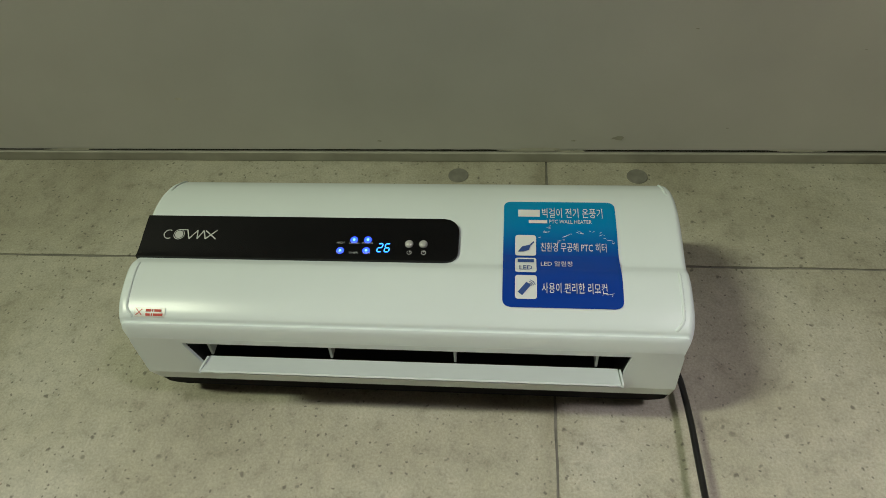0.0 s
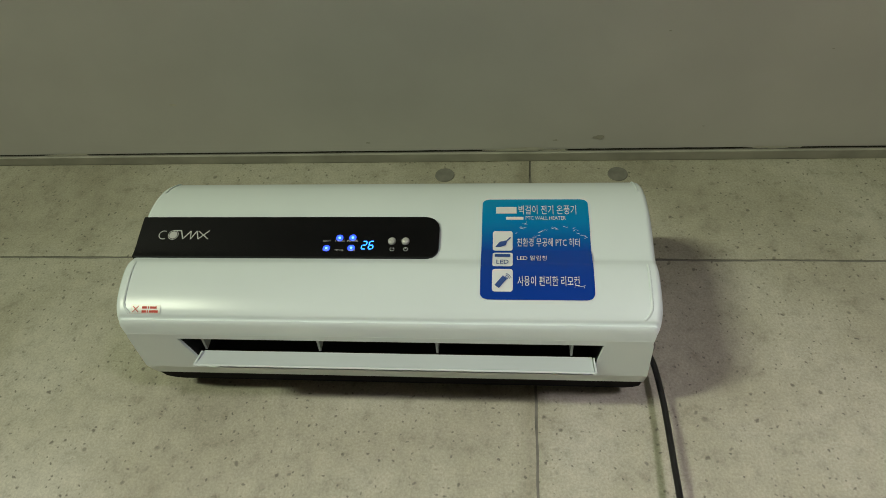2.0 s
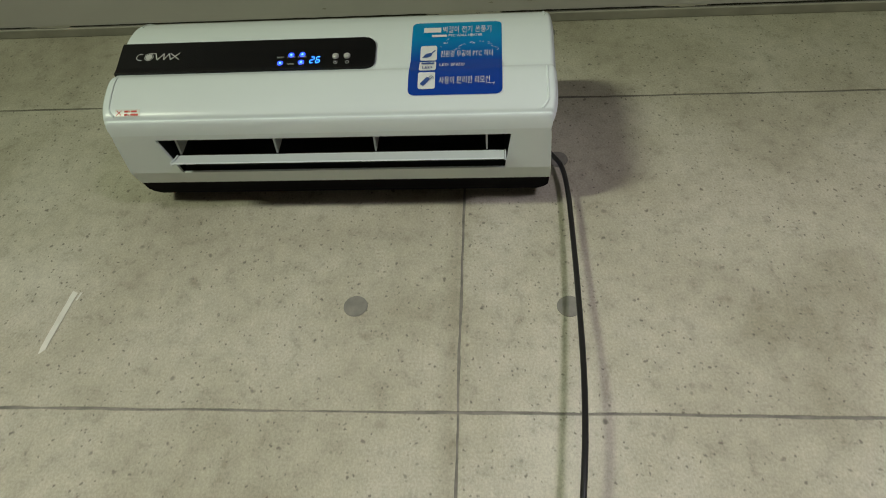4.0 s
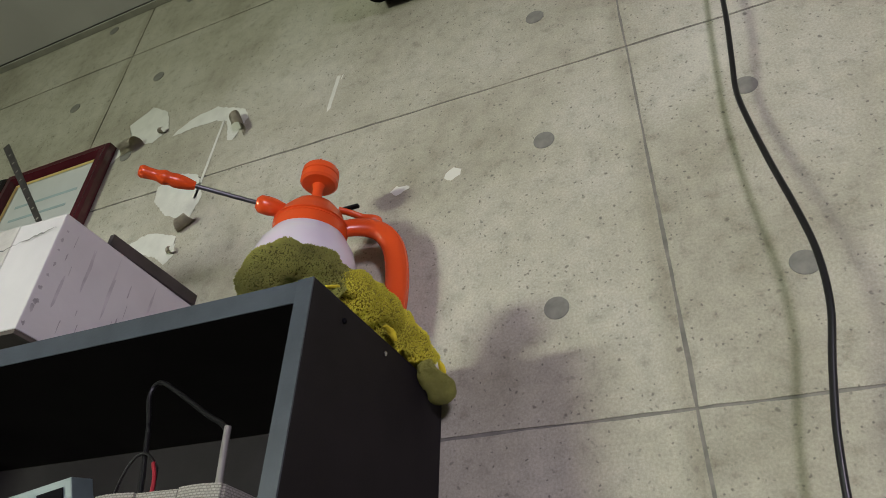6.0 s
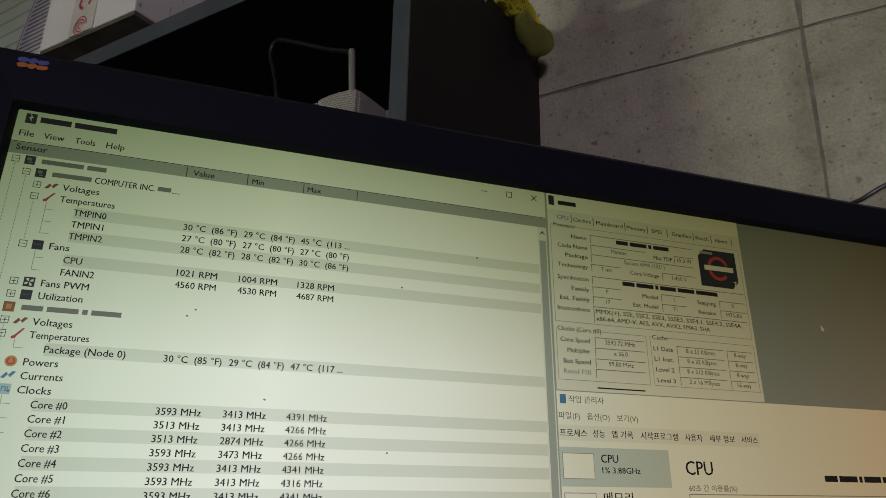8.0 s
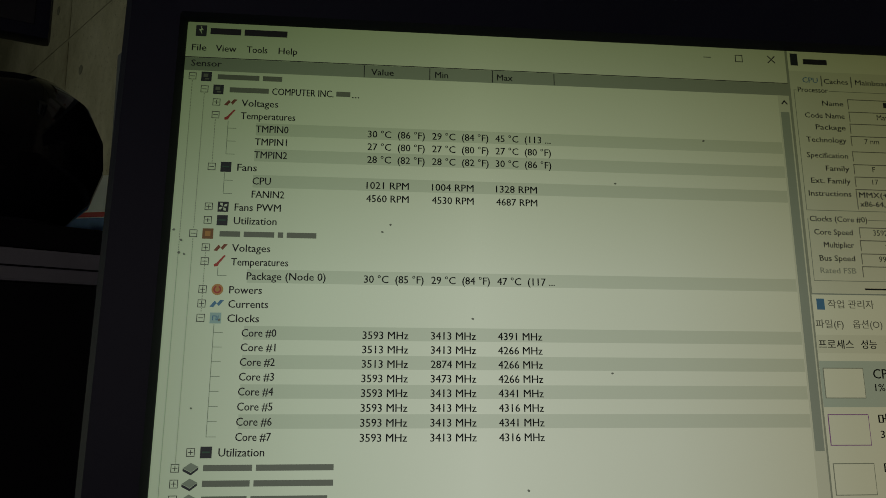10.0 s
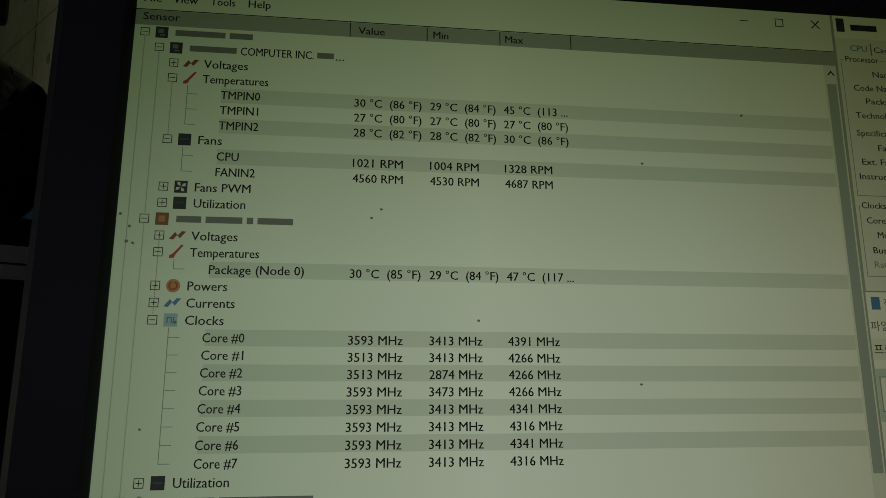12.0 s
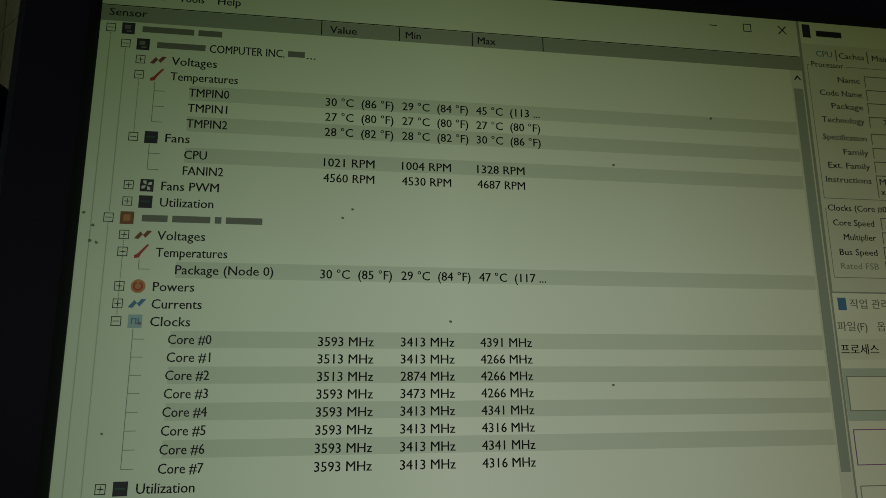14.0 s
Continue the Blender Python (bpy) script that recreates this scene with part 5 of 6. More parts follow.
cloth_roll("cloth_fold", [(-0.2090, -0.064, -0.003), (-0.206, -0.047, -0.012), (-0.204, -0.034, -0.021)], (0.007, 0.010, 0.007), 0.7, PILE, 12, cloth, "dark hanging corner of cloth")

HEM = mat("cloth_hem_yellow", (0.80, 0.66, 0.03), 0.9, vary=0.2, scale=60, bump=0.4, fine=500)
for pts, r in (([(-0.2440, -0.170, 0.016), (-0.2345, -0.158, 0.021), (-0.2270, -0.148, 0.024), (-0.2225, -0.138, 0.022)], 0.0030),
               ([(-0.2185, -0.118, 0.004), (-0.2165, -0.110, 0.002), (-0.2155, -0.104, -0.003)], 0.0034),
               ([(-0.2060, -0.040, 0.008), (-0.2050, -0.034, 0.003), (-0.2045, -0.030, -0.002)], 0.0030)):
    path = smooth_path(pts, 6)
    bm = tube_bm(path, [r * (0.55 + 0.45 * math.sin(math.pi * k / (len(path) - 1))) for k in range(len(path))], 10, 0.55)
    for v in bm.verts:
        v.co += v.normal * noise.noise(v.co * 300) * 0.0008
    part("hem", bm, HEM, cloth, "bright yellow stitched hem", smooth=True)
for y, z in ((-0.172, -0.014), (-0.112, -0.012)):
    bm = lathe([(0.0022, 0.0), (0.0022, 0.0016), (0.0012, 0.0024), (0.0002, 0.0026)], 12)
    bmesh.ops.rotate(bm, verts=bm.verts, matrix=Matrix.Rotation(radians(90), 3, "Y"))
    bmesh.ops.translate(bm, verts=bm.verts, vec=(-0.2165 - 0.028 * (-y - 0.004), y, ST + z))
    part("pin", bm, CHROME_PIN if y > -0.15 else BASE_BLACK, shelf, "small pin in the side panel", smooth=True)

# ---------------------------------------------------------------- carton box, paper, frames
carton = thing("carton_box", pose(-0.574, -0.140, ST, 0, 0, 1.5), "scuffed white carton box sealed with clear tape", "box")
part("body", box_bm(-0.070, -0.092, 0.004, 0.070, 0.092, 0.124, 0.0015), CARTON, carton)
part("bottom_edge", box_bm(-0.069, -0.091, 0.0, 0.069, 0.091, 0.004), mat("dark_carton", (0.09, 0.075, 0.06), 0.9, vary=0.4, scale=30), carton, "dark bottom")
part("flap", box_bm(-0.069, -0.091, 0.1243, -0.001, 0.091, 0.1258, 0.0004), CARTON, carton)
part("flap", box_bm(0.001, -0.091, 0.1243, 0.069, 0.091, 0.1258, 0.0004), CARTON, carton)
TAPE = mat("clear_tape", (0.62, 0.6, 0.54), 0.12, vary=0.12, scale=50, bump=0.4, fine=160)
part("tape", box_bm(-0.024, -0.0928, 0.0042, 0.012, -0.0921, 0.1238), TAPE, carton, "wrinkled clear tape")
RED_PRINT = mat("red_print", (0.42, 0.03, 0.05), 0.6, vary=0.2, scale=40)
bm = bmesh.new()


def stroke(bm, pts, w):
    for a, b in zip(pts, pts[1:]):
        dx, dz = b[0] - a[0], b[1] - a[1]
        n = math.hypot(dx, dz)
        ox, oz = -dz / n * w / 2, dx / n * w / 2
        bm.faces.new([bm.verts.new((x - 0.024, -0.0932, z - 0.022)) for x, z in ((a[0] - ox, a[1] - oz), (b[0] - ox, b[1] - oz), (b[0] + ox, b[1] + oz), (a[0] + ox, a[1] + oz))])


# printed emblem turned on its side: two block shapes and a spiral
stroke(bm, [(0.026, 0.074), (0.010, 0.074)], 0.003)
stroke(bm, [(0.026, 0.086), (0.010, 0.086)], 0.003)
stroke(bm, [(0.018, 0.074), (0.018, 0.086)], 0.003)
stroke(bm, [(0.018 + 0.008 * math.cos(radians(a)), 0.060 + 0.007 * math.sin(radians(a))) for a in range(-40, 271, 30)], 0.003)
part("emblem", bm, RED_PRINT, carton, "dark red printed emblem")
bm = bmesh.new()
for r in (0.003, 0.006, 0.009):
    stroke(bm, [(0.017 + r * math.cos(radians(a)), 0.034 + r * 1.1 * math.sin(radians(a))) for a in range(0, 301, 30)], 0.0012)
part("emblem", bm, RED_PRINT, carton, "dark red printed spiral")
for k, (y, z, l) in enumerate(((-0.05, 0.09, 0.05), (-0.02, 0.075, 0.07), (0.03, 0.085, 0.05), (-0.07, 0.05, 0.04))):
    bm = bmesh.new()
    bm.faces.new([bm.verts.new((0.0703, py, pz)) for py, pz in ragged(y, z, 0.0018, l / 2, 10, 0.4, 70 + k)])
    part("scuff", bm, mat("carton_scuff", (0.55, 0.52, 0.52), 0.8, vary=0.3, scale=50), carton)
# torn seam across the front, worn corner, a pale label and a strip of blue tape on the side
rnd = random.Random(17)
SEAM = mat("carton_seam", (0.16, 0.15, 0.14), 0.9, vary=0.4, scale=60)
for x0, x1, z0, z1 in ((-0.069, -0.030, 0.094, 0.099), (-0.022, 0.020, 0.090, 0.100), (0.020, 0.068, 0.100, 0.109)):
    bm = bmesh.new()
    n = 12
    row = []
    for k in range(n + 1):
        t = k / n
        z = z0 + (z1 - z0) * t + rnd.uniform(-0.0012, 0.0012)
        w = 0.0007 * math.sin(math.pi * t) + 0.0001
        row.append((bm.verts.new((x0 + (x1 - x0) * t, -0.0936, z - w)), bm.verts.new((x0 + (x1 - x0) * t, -0.0936, z + w))))
    for a, b in zip(row, row[1:]):
        bm.faces.new((a[0], b[0], b[1], a[1]))
    part("seam", bm, SEAM, carton, "torn dark seam")
for k in range(9):
    z = 0.012 + 0.012 * k + rnd.uniform(-0.004, 0.004)
    bm = bmesh.new()
    bm.faces.new([bm.verts.new((0.0705, py, pz)) for py, pz in ragged(-0.088 + rnd.uniform(0, 0.005), z, rnd.uniform(0.0008, 0.0024), rnd.uniform(0.001, 0.005), 9, 0.45, 200 + k)])
    part("worn_corner", bm, mat("carton_wear", (0.44, 0.42, 0.41), 0.9, vary=0.3, scale=90) if k == 0 else bpy.data.materials["carton_wear"], carton)
for k in range(16):
    y, z = rnd.uniform(-0.08, 0.07), rnd.uniform(0.012, 0.112)
    bm = bmesh.new()
    bm.faces.new([bm.verts.new((0.0705, py, pz)) for py, pz in ragged(y, z, rnd.uniform(0.0003, 0.0009), rnd.uniform(0.0015, 0.009), 8, 0.4, 300 + k)])
    part("scratch", bm, bpy.data.materials["carton_wear"], carton)
part("pale_label", box_bm(0.0702, -0.035, 0.0042, 0.0708, 0.008, 0.013, 0.0002), mat("label_white", (0.72, 0.73, 0.72), 0.5, vary=0.05), carton, "pale paper label")
for k in range(3):
    part("blue_tape", box_bm(0.0702, 0.074 + 0.006 * k, 0.006, 0.0707, 0.0775 + 0.006 * k, 0.040 - 0.004 * k, 0.0001), mat("blue_tape", (0.16, 0.27, 0.50), 0.35, vary=0.3, scale=80) if k == 0 else bpy.data.materials["blue_tape"], carton, "torn blue tape")
lath = tagged(link("wooden_strip", box_bm(-0.5095, -0.176, ST + 0.1260, -0.5035, -0.052, ST + 0.1395, 0.0008), mat("dark_wood", (0.06, 0.05, 0.045), 0.6, vary=0.3)), "dark wooden strip lying along the carton box edge", "wood strip")
strip = tagged(link("perforated_strip", loft([[(-0.5645, -0.199, ST + 0.1258), (-0.5570, -0.199, ST + 0.1258), (-0.5570, -0.2005, ST + 0.1258), (-0.5645, -0.2005, ST + 0.1258)],
                                             [(-0.7400, -0.199, ST + 0.3200), (-0.7335, -0.199, ST + 0.3260), (-0.7335, -0.2005, ST + 0.3260), (-0.7400, -0.2005, ST + 0.3200)]]), mat("dark_perforated_metal", (0.06, 0.055, 0.05), 0.45, metal=0.5, vary=0.5, scale=60)), "dark perforated metal strip leaning up from the box", "metal strip")
for k in range(9):
    f = 0.12 + 0.095 * k
    p = Vector((-0.5608, -0.2009, ST + 0.1258)).lerp(Vector((-0.7368, -0.2009, ST + 0.3230)), f)
    bm = bmesh.new()
    bm.faces.new([bm.verts.new((p.x + 0.0022 * math.cos(q), p.y, p.z + 0.0022 * math.sin(q))) for q in (0.2, 1.8, 3.3, 4.9)])
    part("punched_hole", bm, mat("hole_pale", (0.25, 0.24, 0.2), 0.6) if k == 0 else bpy.data.materials["hole_pale"], strip)
paper = thing("document_board", pose(-0.700, -0.212, ST, -6, 0, 0), "white printed document board leaning on the shelf", "document")
part("sheet", box_bm(-0.052, -0.001, 0.0, 0.046, 0.001, 0.135, 0.0004), mat("paper_white", (0.70, 0.70, 0.68), 0.6, vary=0.04), paper)
GREY_INK = mat("grey_ink", (0.22, 0.24, 0.23), 0.7)
for r in ((-0.048, 0.004, 0.042, 0.0046), (-0.048, 0.130, 0.042, 0.1306), (-0.048, 0.004, -0.0474, 0.1306), (0.0414, 0.004, 0.042, 0.1306)):
    part("border_line", box_bm(r[0], -0.0014, r[1], r[2], -0.0010, r[3]), GREY_INK, paper)
rnd = random.Random(5)
for k in range(13):
    part("print_bar", box_bm(-0.042, -0.0014, 0.040 + 0.0065 * k, -0.042 + rnd.uniform(0.04, 0.076), -0.0010, 0.0418 + 0.0065 * k), GREY_INK, paper)
part("stamp", box_bm(0.020, -0.0014, 0.016, 0.034, -0.0010, 0.028), mat("stamp_red", (0.5, 0.16, 0.14), 0.7, vary=0.5, scale=200), paper, "faded red stamp")


def picture(x0, x1, z0, z1, wood, inner, label):
    ob = thing("picture_frame", pose((x0 + x1) / 2, -0.001, (z0 + z1) / 2), label, "picture frame", "frames on the wall")
    w, hgt = x1 - x0, z1 - z0
    prof = [(0.0, 0.0), (0.0, -0.014), (0.004, -0.018), (0.010, -0.016), (0.015, -0.019), (0.021, -0.012), (0.023, -0.008), (0.023, 0.0)]
    bm = loft([[(sx * (w / 2 - a), y, sz * (hgt / 2 - a)) for sx, sz in ((-1, -1), (1, -1), (1, 1), (-1, 1))] for a, y in prof], close_ends=False)
    part("moulding", bm, wood, ob, smooth=False)
    bm = loft([[(sx * (w / 2 - a), y, sz * (hgt / 2 - a)) for sx, sz in ((-1, -1), (1, -1), (1, 1), (-1, 1))] for a, y in ((0.0225, -0.0085), (0.0245, -0.0100), (0.0265, -0.0070))], close_ends=False)
    part("inner_fillet", bm, inner, ob)
    part("certificate", box_bm(-w / 2 + 0.02, -0.006, -hgt / 2 + 0.02, w / 2 - 0.02, -0.004, hgt / 2 - 0.02), mat("certificate_paper", (0.58, 0.60, 0.58), 0.35, vary=0.08, scale=18), ob, "pale certificate behind glass")
    for k in range(6):
        part("print_bar", box_bm(-w * 0.3, -0.0066, hgt * 0.25 - 0.03 * k, w * (0.3 - 0.05 * (k % 3)), -0.0061, hgt * 0.25 - 0.03 * k + 0.005), mat("print_teal", (0.35, 0.45, 0.46), 0.6), ob)
    return ob


picture(-1.085, -0.842, Z0 - 0.19, Z0 + 0.139, mat("dark_red_wood", (0.075, 0.012, 0.018), 0.22, vary=0.25, scale=25, coat=0.4), mat("gold_fillet", (0.85, 0.66, 0.25), 0.35, metal=0.15), "dark red lacquered picture frame with a gold fillet")
picture(-1.40, -1.092, Z0 - 0.19, Z0 + 0.139, mat("black_frame", (0.012, 0.012, 0.012), 0.25, coat=0.3), mat("black_fillet", (0.03, 0.03, 0.03), 0.4), "black picture frame with a pale certificate")

# ---------------------------------------------------------------- woven basket and what stands in the shelf


def weave_material(name, light, dark):
    """Coarse cloth strap: short stitches in rows."""
    m = bpy.data.materials.new(name)
    m.use_nodes = True
    nt = m.node_tree
    b = nt.nodes["Principled BSDF"]
    b.inputs["Roughness"].default_value = 0.85
    co = nt.nodes.new("ShaderNodeTexCoord")
    sp = nt.nodes.new("ShaderNodeSeparateXYZ")
    nt.links.new(co.outputs["Object"], sp.inputs[0])
    ad = nt.nodes.new("ShaderNodeMath")
    nt.links.new(sp.outputs["X"], ad.inputs[0])
    nt.links.new(sp.outputs["Y"], ad.inputs[1])
    cb = nt.nodes.new("ShaderNodeCombineXYZ")
    nt.links.new(ad.outputs[0], cb.inputs["X"])
    nt.links.new(sp.outputs["Z"], cb.inputs["Y"])
    br = node(nt, "ShaderNodeTexBrick", Scale=1.0)
    br.inputs["Brick Width"].default_value, br.inputs["Row Height"].default_value = 0.0030, 0.0017
    br.inputs["Mortar Size"].default_value = 0.00026
    br.inputs["Color1"].default_value, br.inputs["Color2"].default_value = (*light, 1), (*[c * 0.8 for c in light], 1)
    br.inputs["Mortar"].default_value = (*dark, 1)
    nt.links.new(cb.outputs[0], br.inputs["Vector"])
    nt.links.new(br.outputs["Color"], b.inputs["Base Color"])
    bu = node(nt, "ShaderNodeBump", Strength=0.8, Distance=0.001)
    bu.invert = True
    nt.links.new(br.outputs["Fac"], bu.inputs["Height"])
    nt.links.new(bu.outputs["Normal"], b.inputs["Normal"])
    return m


WEAVE = weave_material("woven_strap", (0.40, 0.385, 0.33), (0.19, 0.18, 0.15))
WEAVE_D = weave_material("woven_strap_dark", (0.12, 0.12, 0.11), (0.03, 0.03, 0.03))


def basket(x0, x1, y0, y1, z0, z1, material, label):
    ob = thing("woven_basket", pose((x0 + x1) / 2, (y0 + y1) / 2, z0), label, "basket", "baskets in the shelf")
    w, dp, hh = x1 - x0, y1 - y0, z1 - z0
    part("lining", box_bm(-w / 2 + 0.003, -dp / 2 + 0.003, 0.001, w / 2 - 0.003, dp / 2 - 0.003, hh - 0.012), BASE_BLACK, ob)
    strap = 0.032
    for axis, length, off in (("x", w, -dp / 2), ("x", w, dp / 2), ("y", dp, -w / 2), ("y", dp, w / 2)):
        n = max(2, round(length / strap))
        rows = max(2, round(hh / strap))
        for i in range(n):
            for j in range(rows):
                a0, a1 = -length / 2 + length * i / n, -length / 2 + length * (i + 1) / n
                b0, b1 = hh * j / rows, hh * (j + 1) / rows
                out = 0.0034 if (i + j) % 2 else 0.0008
                s = -1 if off < 0 else 1
                # a padded square of strap, ribbed across its run
                rings = []
                for k in range(9):
                    t = k / 8
                    bulge = out * (0.4 + 0.6 * math.sin(math.pi * t)) + (0.0003 if k % 2 else 0.0)
                    along = a0 + 0.0010 + (a1 - a0 - 0.0020) * t if (i + j) % 2 else None
                    if along is not None:
                        pts = [(along, off + s * bulge, b0 + 0.0006), (along, off + s * (bulge + 0.0003), (b0 + b1) / 2), (along, off + s * bulge, b1 - 0.0006), (along, off - s * 0.003, b1 - 0.0006), (along, off - s * 0.003, b0 + 0.0006)]
                    else:
                        zz = b0 + 0.0010 + (b1 - b0 - 0.0020) * t
                        pts = [(a0 + 0.0006, off + s * bulge, zz), ((a0 + a1) / 2, off + s * (bulge + 0.0003), zz), (a1 - 0.0006, off + s * bulge, zz), (a1 - 0.0006, off - s * 0.003, zz), (a0 + 0.0006, off - s * 0.003, zz)]
                    rings.append(pts if axis == "x" else [(y, x, z) for x, y, z in pts])
                part("strap", loft(rings), material, ob, smooth=True)
    return ob


basket(-0.386, -0.2525, -0.2240, -0.075, SB, Z0 - 0.541, WEAVE, "beige woven strap basket with cables inside")
basket(-0.545, -0.397, -0.2220, -0.06, SB, Z0 - 0.5425, WEAVE_D, "dark woven strap basket in the shelf")
looped = thing("cable_loop", pose(0, 0, 0), "black cable loop with a grey plug end in the basket", "cable")
part("cord", tube_bm(smooth_path([(-0.352, -0.180, Z0 - 0.62), (-0.358, -0.182, Z0 - 0.55), (-0.366, -0.187, Z0 - 0.485), (-0.374, -0.188, Z0 - 0.456), (-0.366, -0.189, Z0 - 0.4465), (-0.338, -0.195, Z0 - 0.4615), (-0.296, -0.206, Z0 - 0.4875), (-0.2725, -0.2135, Z0 - 0.5010), (-0.2665, -0.2155, Z0 - 0.513), (-0.264, -0.213, Z0 - 0.56), (-0.262, -0.21, Z0 - 0.61)], 6), 0.0019, 8), CABLE, looped, smooth=True)
part("sleeve", tube_bm([(-0.2668, -0.2160, Z0 - 0.5030), (-0.2655, -0.2150, Z0 - 0.53), (-0.264, -0.213, Z0 - 0.565)], 0.0023, 10), mat("grey_sleeve", (0.22, 0.21, 0.19), 0.45), looped, "grey sleeve", smooth=True)
thin = thing("thin_cable", pose(0, 0, 0), "thin black and red cable loop in the basket", "cable")
part("cord", tube_bm(smooth_path([(-0.379, -0.19, Z0 - 0.60), (-0.378, -0.19, Z0 - 0.54), (-0.375, -0.19, Z0 - 0.517), (-0.368, -0.19, Z0 - 0.504), (-0.358, -0.19, Z0 - 0.502), (-0.348, -0.19, Z0 - 0.510), (-0.343, -0.19, Z0 - 0.524), (-0.340, -0.19, Z0 - 0.60)], 6), 0.0010, 8), CABLE, thin, smooth=True)
part("red_cord", tube_bm(smooth_path([(-0.3485, -0.1908, Z0 - 0.5095), (-0.3430, -0.1908, Z0 - 0.5240), (-0.3412, -0.1908, Z0 - 0.56)], 5), 0.0014, 8), mat("red_cord", (0.35, 0.02, 0.03), 0.5), thin, "short red lead", smooth=True)
card = thing("circuit_card", pose(-0.480, -0.170, Z0 - 0.548, 14, -14, 8), "pale green bracketed computer card standing in the basket", "computer card")
part("plate", box_bm(-0.045, -0.004, -0.05, 0.045, 0.020, 0.034, 0.001), mat("card_green", (0.20, 0.26, 0.25), 0.5, vary=0.2), card)
for k in range(3):
    part("slot", box_bm(-0.040 + 0.028 * k, -0.0052, 0.006, -0.018 + 0.028 * k, -0.0042, 0.028), BASE_BLACK, card)

# ---------------------------------------------------------------- things left of the monitor
case = thing("computer_case", pose(-0.83, -0.345, 0.745), "black computer case with a grey trim line on the desk", "computer")
part("body", box_bm(-0.17, -0.12, 0.0, 0.17, 0.12, 0.318, 0.004), BASE_BLACK, case)
part("trim_band", box_bm(-0.171, -0.121, 0.3185, 0.171, 0.121, 0.345, 0.002), mat("case_grey", (0.16, 0.16, 0.165), 0.5, vary=0.1), case, "grey trim band")
part("groove", box_bm(-0.1715, -0.1215, 0.330, 0.1715, 0.1215, 0.3315), BASE_BLACK, case)
part("lid", box_bm(-0.17, -0.12, 0.3452, 0.17, 0.12, 0.367, 0.004), BASE_BLACK, case)
second = thing("second_monitor", pose(-0.865, -0.415, 1.112, 0, 0, 73), "black second monitor, switched off, on the computer case", "monitor")
part("panel", box_bm(-0.19, -0.012, 0.222, 0.115, 0.014, 0.43, 0.006), BEZEL, second, smooth=True)
part("dark_screen", box_bm(-0.175, -0.0132, 0.236, 0.100, -0.0121, 0.415), mat("dark_panel", (0.012, 0.012, 0.016), 0.25), second, "dark unlit panel")
part("neck", box_bm(-0.03, 0.014, 0.008, 0.03, 0.026, 0.30, 0.003), BEZEL, second)
part("foot", box_bm(-0.075, -0.03, 0.0, 0.075, 0.05, 0.008, 0.003), BEZEL, second)
orb = thing("desk_speaker", pose(-0.715, -0.355, 1.112), "round glossy black desk speaker on the computer case", "speaker")
part("shell", lathe([(0.020, 0.0), (0.040, 0.004), (0.060, 0.024), (0.070, 0.055), (0.068, 0.085), (0.055, 0.113), (0.034, 0.129), (0.012, 0.1345), (0.001, 0.135)], 36), GLOSS, orb, "glossy black rounded shell", smooth=True)
part("ring", lathe([(0.038, 0.0), (0.044, 0.001), (0.044, 0.004), (0.038, 0.005)], 32), BASE_BLACK, orb, smooth=True)
pack = thing("product_pack", pose(-0.800, -0.262, 1.112, 0, 0, 35), "white and blue printed product pack on the computer case", "box")
part("body", box_bm(-0.045, -0.015, 0.0, 0.045, 0.015, 0.075, 0.001), mat("pack_white", (0.74, 0.80, 0.86), 0.5, vary=0.05), pack)
part("blue_field", box_bm(-0.0451, -0.0158, 0.004, 0.0451, -0.0151, 0.030), mat("pack_blue", (0.08, 0.20, 0.55), 0.5, vary=0.3, scale=60), pack, "blue printed field")
part("red_stripe", box_bm(-0.0451, -0.0160, 0.031, 0.0451, -0.0151, 0.036), mat("pack_red", (0.5, 0.04, 0.05), 0.5), pack, "red stripe")

# ---------------------------------------------------------------- plug on the wall behind the monitor
plug = thing("wall_adapter", pose(0.083, 0.0, Z0 - 0.640), "white wall outlet adapter with a black plug", "outlet")
rings = [[(x, y, z) for x, z in round_rect(w, hh, 0.014, 6)] for y, w, hh in ((-0.0004, 0.084, 0.116), (-0.020, 0.084, 0.116), (-0.027, 0.078, 0.110), (-0.029, 0.066, 0.098))]
part("cover", loft(rings), WHITE_SIDE, plug, "white rounded cover", smooth=True)
bm = lathe([(0.030, 0.0), (0.030, 0.012), (0.027, 0.016), (0.020, 0.017)], 28)
bmesh.ops.rotate(bm, verts=bm.verts, matrix=Matrix.Rotation(radians(90), 3, "X"))
bmesh.ops.translate(bm, verts=bm.verts, vec=(0.006, -0.0285, 0.016))
part("socket_ring", bm, BASE_BLACK, plug, "black round socket", smooth=True)
part("plug_body", box_bm(-0.004, -0.066, 0.004, 0.018, -0.044, 0.030, 0.004), mat("plug_gloss", (0.05, 0.05, 0.055), 0.15, coat=0.4), plug, "glossy dark plug", smooth=True)
tagged(link("thin_wire", tube_bm(smooth_path([(-0.010, -0.034, Z0 - 0.66), (0.002, -0.022, Z0 - 0.607), (0.020, -0.014, Z0 - 0.5925), (0.040, -0.012, Z0 - 0.583), (0.068, -0.012, Z0 - 0.5800), (0.095, -0.014, Z0 - 0.5815), (0.13, -0.016, Z0 - 0.60), (0.15, -0.016, Z0 - 0.68)], 6), 0.0016, 8), CABLE, True), "thin black wire arching over the adapter", "cable")

# ---------------------------------------------------------------- torn wallpaper
TORN = mat("torn_paper_back", (0.40, 0.365, 0.27), 0.9, vary=0.25, scale=60, bump=0.3)


